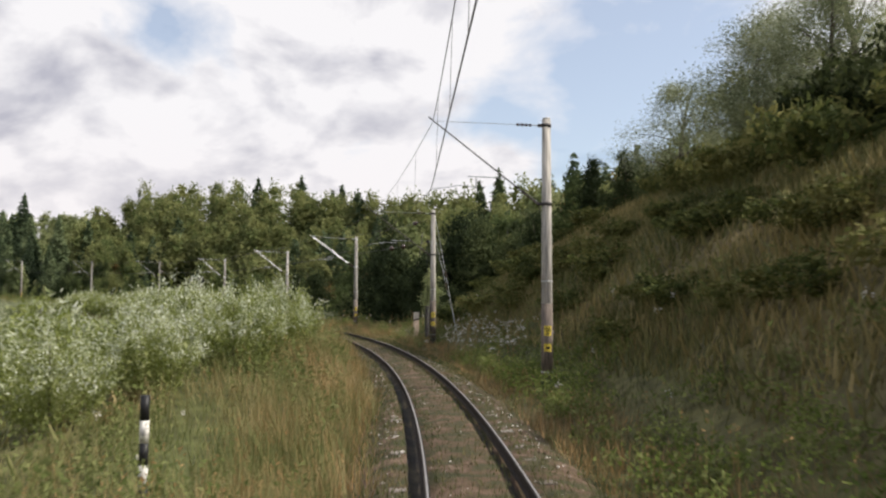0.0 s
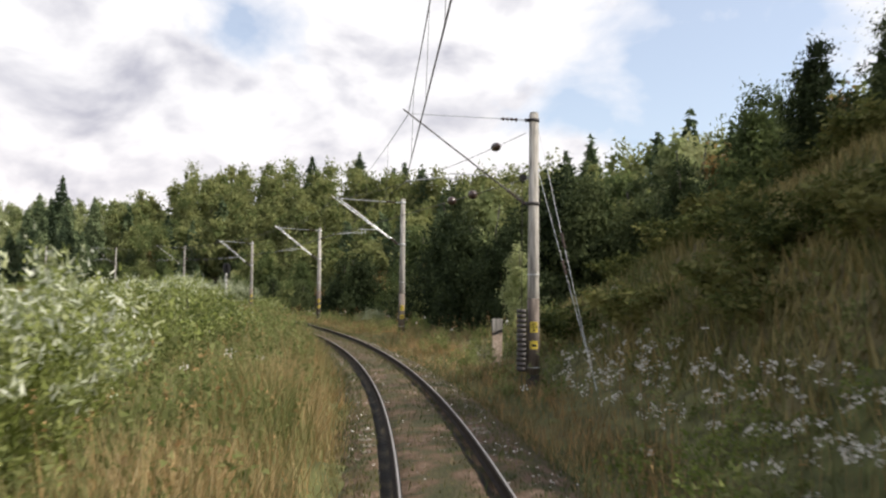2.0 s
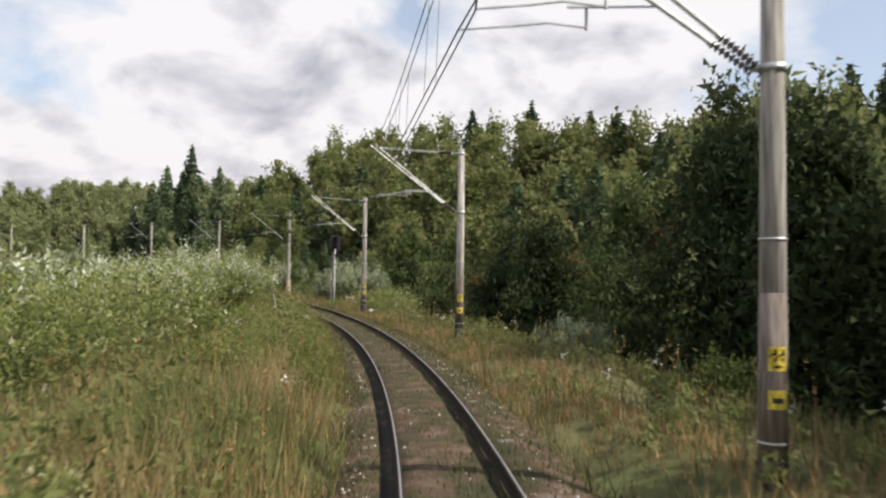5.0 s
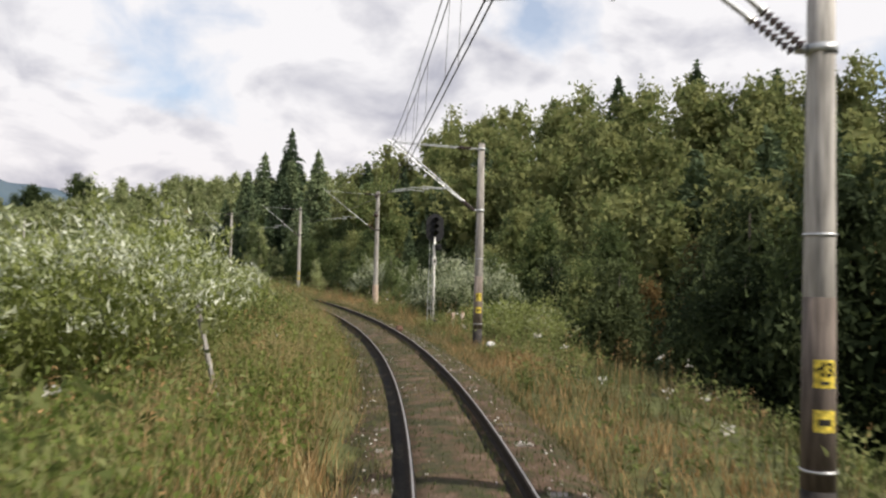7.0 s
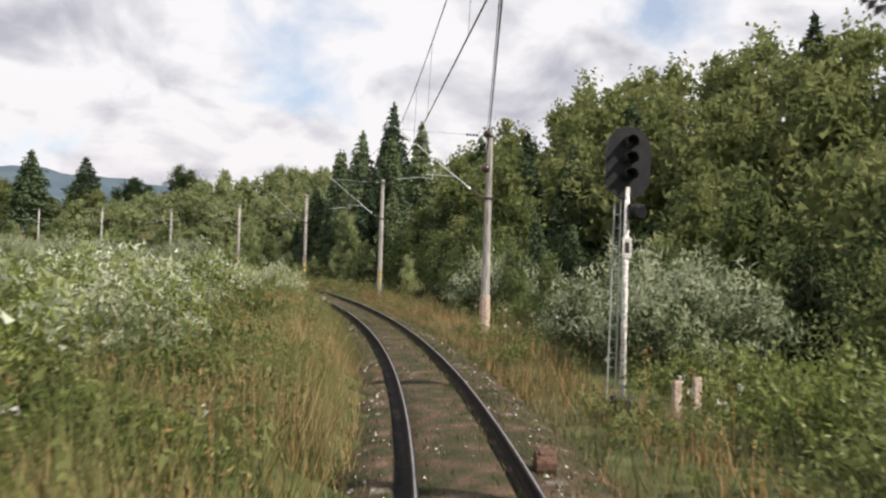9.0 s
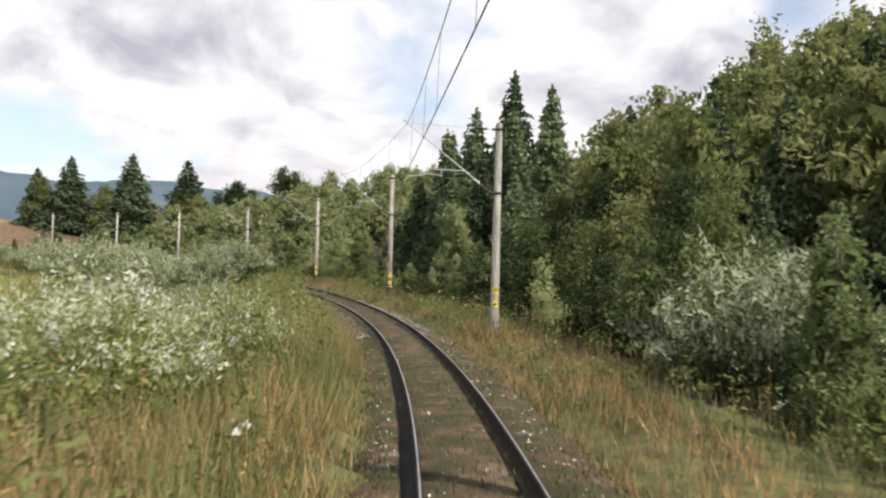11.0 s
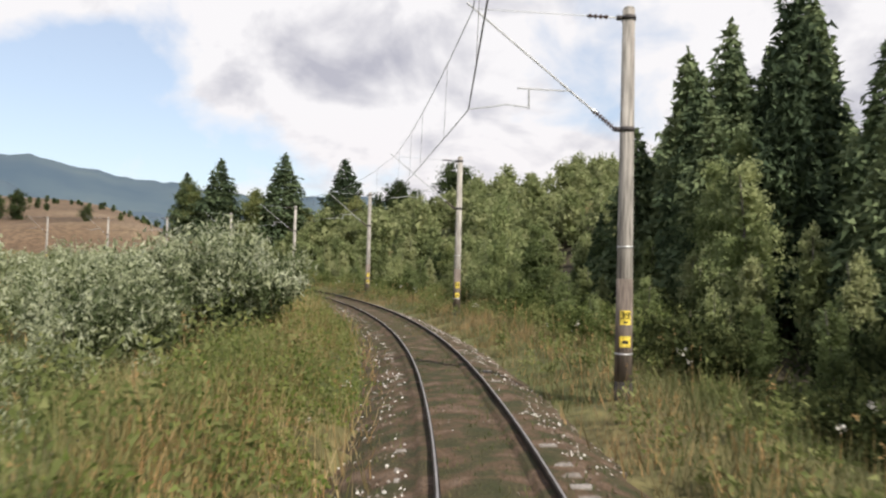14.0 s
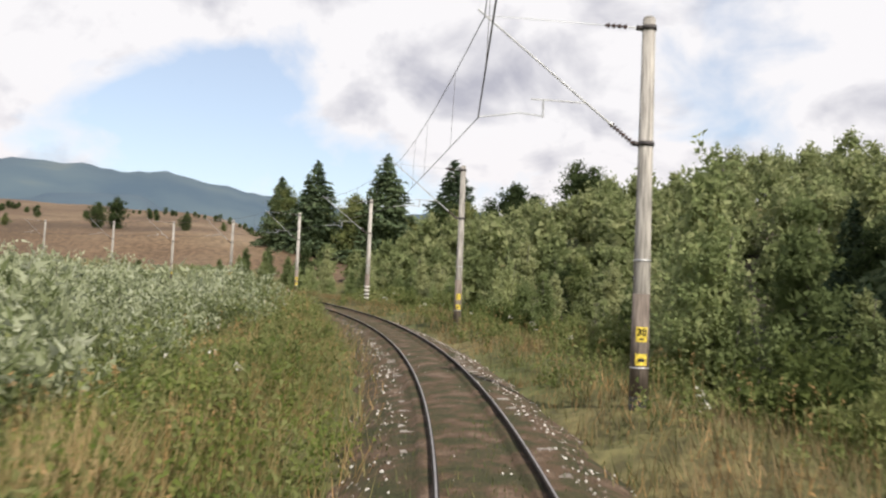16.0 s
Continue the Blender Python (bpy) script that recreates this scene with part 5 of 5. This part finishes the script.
for s, u, k in ((209.5, -6.4, 1.06), (212.5, -7.2, 1.08), (207, -8.4, 0.95), (214.5, -6.6, 0.85)):
    put(NEARSALLOW, s, u, k, group=LOW, label="dense willow bush with grey-green leaves")
put(SHRUB, 150, -7.0, 0.8, group=LOW)
# rounded shrubs below the first verge
for s in np.arange(46, 98, 4.4):
    put(MOUND, s + RNG.uniform(-1.2, 1.2), -7.6 + RNG.uniform(-0.8, 0.9), RNG.uniform(0.72, 0.95), group=LOW)
    put(MOUND if RNG.uniform() < 0.6 else WILLOW, s + RNG.uniform(-2, 2), -11.8 + RNG.uniform(-1.2, 1.2), RNG.uniform(0.95, 1.15), group=LOW)
for s, u, k in ((72, -9.2, 0.85), (76, -9.6, 0.92), (80, -9.0, 0.85), (62, -10.5, 0.9)):
    put(WILLOW, s, u, k, group=LOW)
# mixed willows and shrubs along the middle stretch
for s in np.arange(121, 172, 3.6):
    r = RNG.uniform()
    put(MOUND if r < 0.45 else SALLOW if r < 0.65 else WILLOW, s + RNG.uniform(-1.2, 1.2), -7.0 + RNG.uniform(-1.0, 1.0), RNG.uniform(0.62, 0.85), group=LOW)
    put(WILLOW if RNG.uniform() < 0.5 else MOUND, s + RNG.uniform(-1.5, 1.5), -11.2 + RNG.uniform(-1.4, 1.4), RNG.uniform(0.85, 1.1), group=LOW)
for i in range(16):
    put(SHRUB, RNG.uniform(118, 168), -RNG.uniform(4.4, 5.8), RNG.uniform(0.28, 0.42), group=LOW)
for s in np.concatenate([np.arange(56, 104, 4.0), np.arange(124, 172, 5.0), np.arange(226, 268, 3.6)]):
    put(MOUND if RNG.uniform() < 0.6 else SHRUB, s + RNG.uniform(-1, 1), -4.3 + RNG.uniform(-0.5, 0.4), RNG.uniform(0.28, 0.42), group=LOW, label="low green shrub on the grassy verge")
# silver mounds towards the meadow
for s in np.arange(172, 207, 4.0):
    put(SALLOW, s + RNG.uniform(-1.2, 1.2), -9.0 + RNG.uniform(-1.2, 1.2), RNG.uniform(0.62, 0.85), group=LOW)
    put(SALLOW, s + RNG.uniform(-1.5, 1.5), -14.0 + RNG.uniform(-1.6, 1.6), RNG.uniform(0.8, 1.0), group=LOW)
for s in np.arange(218, 280, 5.4):
    for u0, k in ((-8.6, 0.92), (-13.0, 1.2), (-18.4, 1.35)):
        if u0 < -15 and 218 < s < 246:
            continue
        size = RNG.uniform(0.55, 1.22)
        if size > 0.66:
            put(SALLOW, s + RNG.uniform(-1.4, 1.4), u0 + RNG.uniform(-1.3, 1.3), k * size, group=LOW)
for i in range(40):
    s, u = RNG.uniform(40, 170), -RNG.uniform(15, 32)
    put(FARSALLOW, s, u, RNG.uniform(0.6, 0.95), group=LOW)
for i in range(55):
    s, u = RNG.uniform(205, 335), -RNG.uniform(9, 50)
    if 212 < s < 252 and u > -33:
        continue
    put(FARSALLOW, s, u, RNG.uniform(0.8, 1.25), group=LOW)
# shrubs by the right-hand side
for s, u, k in ((86, 7.5, 0.6), (166, 8.5, 1.0), (90, 8.5, 0.7), (160, 8.0, 0.9)):
    put(SHRUB, s, u, k, group=LOW)

for s, u, k in ((143.5, 8.2, 1.35), (147.5, 8.8, 1.6), (152, 9.5, 1.5)):
    put(NEARSALLOW, s, u, k, group=LOW, label="tall rounded grey-green willow bush behind the signal")
for s, u, k in ((97, 7.6, 0.62), (99.5, 7.9, 0.7), (166, 8.6, 1.45), (170, 9.4, 1.35)):
    put(NEARSALLOW, s, u, k, group=LOW, label="rounded grey-green willow bush below the verge")
for s, u, k in ((127.5, 6.6, 0.62), (130, 6.9, 0.8), (133, 7.2, 0.85), (137.5, 7.6, 0.8), (140, 7.4, 0.7)):
    put(MOUND, s, u, k, group=LOW)
for s, u, k in ((22, 15.5, 1.3), (27, 14.2, 1.2), (31, 16, 1.35), (35, 14.8, 1.15), (38, 16.8, 1.2), (25, 17.5, 1.3), (42, 16.5, 1.0), (18, 13.5, 1.2), (46, 17.5, 0.9)):
    put(BRAMBLE, s, u, k, 0.9, group="brambles on the bank", sink=0.25)

# scattered trees on the far field
for b, d, k in ((70.5, 300, 1.5), (72.3, 310, 1.3), (77.5, 280, 0.8), (84.2, 255, 2.3), (85.3, 262, 1.9), (79.9, 250, 1.3), (83.4, 150, 0.9), (82.6, 152, 0.8), (90.5, 260, 0.9)):
    a = radians(b)
    BROAD.put(int(RNG.integers(0, 3)), -100 - math.sin(a) * d, 175 + math.cos(a) * d, k * 0.5, float(RNG.uniform(0, 6)), 0.2, "rounded field tree far off on the slope", "scattered field trees", 0.8)

for ob, m in PENDING:
    ob.matrix_basis = m
# kinds that were never planted
for planter in PLANTERS:
    for k, ob in enumerate(planter.protos):
        if k not in planter.used:
            for piece in list(ob.children):
                bpy.data.objects.remove(piece)
            bpy.data.objects.remove(ob)


def build_far_woods():
    """The wooded hillside behind the forest edge, and woods past the bend, one mesh a stand."""
    rng = np.random.default_rng(3)
    stands = (("hillside_woods", 55, 237, 29, 64, 255, (8.0, 12.5), M_BROAD), ("hillside_spruces", 70, 250, 32, 66, 26, (11.0, 15.0), M_SPRUCE),
              ("woods_beyond_bend", 244, 335, 44, 108, 190, (7.0, 10.0), M_BIRCH), ("young_wood_beyond_bend", 222, 335, 23, 48, 90, (4.2, 6.4), M_BIRCH), ("crest_woods", -60, 60, 34, 60, 30, (8.0, 11.0), M_BROAD))
    for name, s0, s1, u0, u1, n, hh, mat in stands:
        out = []
        s, u = rng.uniform(s0, s1, n), rng.uniform(u0, u1, n)
        x, y = place(s, u)
        z = ground(x, y)
        for i in range(n):
            h = rng.uniform(*hh)
            if mat is M_SPRUCE:
                v, f = crown_spruce(rng, h, h * 0.24, 900, 0.8)
            else:
                (v, f), _ = crown_broad(rng, h, h * 0.42, 640, 0.66, 0.06, 0.14, 26)
            out.append((v + np.array([x[i], y[i], z[i]]), f))
        tagged(new(name, quick_mesh(name, *join(out), mat)), "dense mixed wood on the hillside" if "hill" in name else "mixed wood in the distance", "forest", kind="stuff")


build_far_woods()


def build_field_trees():
    rng = np.random.default_rng(31)
    out = []
    for k in range(80):
        b, d = radians(rng.uniform(64, 105)), rng.uniform(330, 560) if k > 25 else rng.uniform(470, 540)
        x, y, h = -100 - math.sin(b) * d, 175 + math.cos(b) * d, rng.uniform(1.4, 4.6)
        (v, f), _ = crown_broad(rng, h, h * 0.5, 150, 0.7, 0.05)
        out.append((v + np.array([x, y, float(ground(x, y)[0])]), f))
    tagged(new("far_field_trees", quick_mesh("far_field_trees", *join(out), M_BROAD)), "tiny scattered trees on the far brown slope", "trees", kind="stuff")


build_field_trees()


# ---- grass ----
def blades(rng, s, u, height, width, lean=0.35):
    x, y = place(s, u)
    z = ground(x, y) - 0.03
    n = len(s)
    a = rng.uniform(0, 2 * np.pi, n)
    b = a + rng.uniform(-0.6, 0.6, n) + np.pi / 2
    base = np.column_stack([x, y, z])
    side = np.column_stack([np.cos(a), np.sin(a), 0 * a]) * (width * 0.5)[:, None]
    tip = np.column_stack([np.cos(b) * height * lean * rng.uniform(0.2, 1, n), np.sin(b) * height * lean * rng.uniform(0.2, 1, n), height])
    V = np.stack([base - side, base + side, base + tip], 1).reshape(-1, 3)
    return V, np.arange(n * 3).reshape(-1, 3)


def build_grass():
    rng = np.random.default_rng(8)
    # verges close to the track
    for name, n, ranges, hh, ww, mat, label in (
            ("verge_grass", 112000, ((-8.5, -1.6),), (0.3, 0.95), (0.016, 0.034), M_GRASS, "tall mixed green and straw-coloured grass"),
            ("verge_weeds", 90000, ((1.9, 7.5),), (0.25, 0.85), (0.016, 0.034), M_WEEDS, "rank brownish weeds and grass, darkened for the forest's shade"),
            ("dry_grass", 90000, ((2.0, 4.4), (-4.4, -1.6)), (0.25, 0.8), (0.014, 0.03), M_DRY, "dry orange-tan grass along the ballast"),
            ("tall_weeds", 52000, ((-4.8, -2.1),), (0.55, 1.05), (0.014, 0.03), M_GRASS, "tall brownish weeds along the verge"),
            ("bank_grass", 52000, ((5.5, 19),), (0.35, 0.85), (0.06, 0.11), M_BANKGRASS, "dark rank grass on the shaded bank"),
            ("meadow_grass", 50000, ((7, 20), (-26, -8)), (0.4, 0.95), (0.08, 0.14), M_GRASS, "rank meadow grass on the slopes"),
            ("track_weeds", 84000, ((-0.6, 0.6), (0.95, 2.0), (-1.9, -1.0)), (0.04, 0.16), (0.014, 0.03), M_TRACKWEED, "short weeds between the rails")):
        k = rng.integers(0, len(ranges), n)
        lo, hi = np.array(ranges).T
        u = lo[k] + (hi[k] - lo[k]) * rng.uniform(0, 1, n)
        s = rng.uniform(2, 300, n) if "track" not in name else rng.uniform(2, 230, n)
        if mat is M_BANKGRASS:
            s = rng.uniform(0, 60, n)
        elif "meadow" in name:
            s = np.where(u > 0, 58 + s * 0.75, s)
            u = np.where((u > 12) & (s > 72), 7 + (u - 12) * 0.5, u)
        dens = wave(s * (0.16 if "track" in name else 1.0), u * 4, 2.2 if "track" in name else 5.0, 2.0 if mat is M_DRY else 0.6) + rng.uniform(-0.8, 0.8, n)
        keep = dens > (-0.15 if mat is M_DRY else -0.5)
        keep &= (s < 178) | (u > 2.35) | (u < -3.0) | (rng.uniform(size=n) < np.where(np.abs(u) < 0.7, 0.4, 0.12))
        if mat is M_DRY:
            keep &= (u < 0) | (s < 185) | (rng.uniform(size=n) < 0.35)
        s, u = s[keep], u[keep]
        m = len(s)
        h = rng.uniform(*hh, m) * (0.85 + 0.3 * wave(s, u * 3, 3.0, 1.0)) * np.where((u < -2.0) & (u > -7), 1.3, 1.0) * np.where((u > 2.0) & (u < 4.0), 0.8, 1.0)
        V, F = blades(rng, s, u, h, rng.uniform(*ww, m), 0.75)
        if "track" in name:
            V[:, 2] += 0.27
        tagged(new(name, quick_mesh(name, V, F, mat)), label, "grass", kind="stuff")


def build_herbs():
    """Leafy weeds in clumps along both verges, and pale flower heads on tall stalks."""
    rng = np.random.default_rng(9)
    n = 4600
    s = rng.uniform(4, 290, n)
    side = rng.uniform(size=n) < 0.62
    u = np.where(side, -2.6 - 7 * rng.uniform(size=n) ** 1.3, 2.8 + 6 * rng.uniform(size=n) ** 1.2)
    keep = wave(s, u * 3, 6.0, 3.0) > -0.4
    s, u = s[keep], u[keep]
    x, y = place(s, u)
    z = ground(x, y)
    h = rng.uniform(0.35, 1.25, len(s)) * np.where(u < -3.0, 1.3, 0.75)
    per = 36
    P = rng.normal(size=(len(s), per, 3)) * np.array([0.22, 0.22, 0.26]) * h[:, None, None]
    P[..., 2] = np.abs(P[..., 2]) + rng.uniform(0.05, 0.75, (len(s), per)) * h[:, None]
    P = P + np.column_stack([x, y, z])[:, None]
    tagged(new("roadside_weeds", quick_mesh("roadside_weeds", *leaves(rng, P.reshape(-1, 3), 0.135, 0.075, 0.2), M_GREEN)), "leafy green weeds among the grass", "weeds", kind="stuff")
    n = 1500
    s = np.concatenate([rng.uniform(84, 126, 700), rng.uniform(176, 232, 500), rng.uniform(8, 40, 300)])
    u = np.concatenate([-2.3 - 3.2 * rng.uniform(size=1200), 2.6 + 3.5 * rng.uniform(size=300)])
    keep = wave(s, u * 3, 4.0, 1.0) > -0.2
    s, u = s[keep], u[keep]
    x, y = place(s, u)
    h = rng.uniform(0.3, 0.8, len(s))
    P = rng.normal(size=(len(s), 60, 3)) * np.array([0.24, 0.24, 0.22]) * (0.4 + h[:, None, None])
    P[..., 2] = np.abs(P[..., 2]) + rng.uniform(0.1, 0.8, (len(s), 60)) * h[:, None]
    P = P + np.column_stack([x, y, ground(x, y)])[:, None]
    tagged(new("fresh_herbs", quick_mesh("fresh_herbs", *leaves(rng, P.reshape(-1, 3), 0.10, 0.06, 0.2), M_HERB)), "bright green leafy herbs on the verge", "weeds", kind="stuff")
    m = 350
    s = np.concatenate([rng.uniform(36, 50, m // 2 - 45), rng.uniform(4, 290, m // 2 + 45)])
    u = np.concatenate([rng.uniform(3.9, 5.9, m // 2 - 45), np.where(rng.uniform(size=m // 2 + 45) < 0.5, rng.uniform(3, 8, m // 2 + 45), rng.uniform(-9, -2.5, m // 2 + 45))])
    x, y = place(s, u)
    tall = rng.uniform(0.5, 1.15, m)
    C = np.column_stack([x, y, ground(x, y) + tall])
    stalk_s, stalk_u = rng.uniform(3, 280, 5200), rng.uniform(2.1, 6.5, 5200)
    stalk_u = np.where(rng.uniform(size=5200) < 0.65, -stalk_u, stalk_u + 0.5)
    patch = wave(stalk_s, stalk_u * 3, 3.5, 5.0) + rng.uniform(-0.4, 0.4, 5200) > 0.05
    stalk_s, stalk_u = stalk_s[patch], stalk_u[patch]
    k = len(stalk_s)
    V1, F1 = blades(rng, stalk_s, stalk_u, rng.uniform(0.7, 1.45, k), np.full(k, 0.02), 0.22)
    V2, F2 = blades(rng, s, u, tall + 0.03, np.full(m, 0.016), 0.02)
    V3 = V1.reshape(-1, 3, 3)[:, 2]
    tufts = leaves(rng, np.repeat(V3, 5, 0) - np.array([0, 0, 0.09]) + rng.normal(size=(k * 5, 3)) * np.array([0.025, 0.025, 0.08]), 0.07, 0.03, 0.5)
    tagged(new("dry_stalks", quick_mesh("dry_stalks", *join([(V1, F1), (V2, F2), tufts]), M_DRY)), "tall dry brown stalks with seed heads", "weeds", kind="stuff")
    P = (C[:, None] + rng.normal(size=(m, 12, 3)) * np.array([0.055, 0.055, 0.045])).reshape(-1, 3)
    tagged(new("flower_heads", quick_mesh("flower_heads", *leaves(rng, P, 0.062, 0.052), M_SEED)), "faded whitish flower heads on tall stalks", "flowers", kind="stuff")


build_grass()
build_herbs()
build_stones()
build_sleepers()
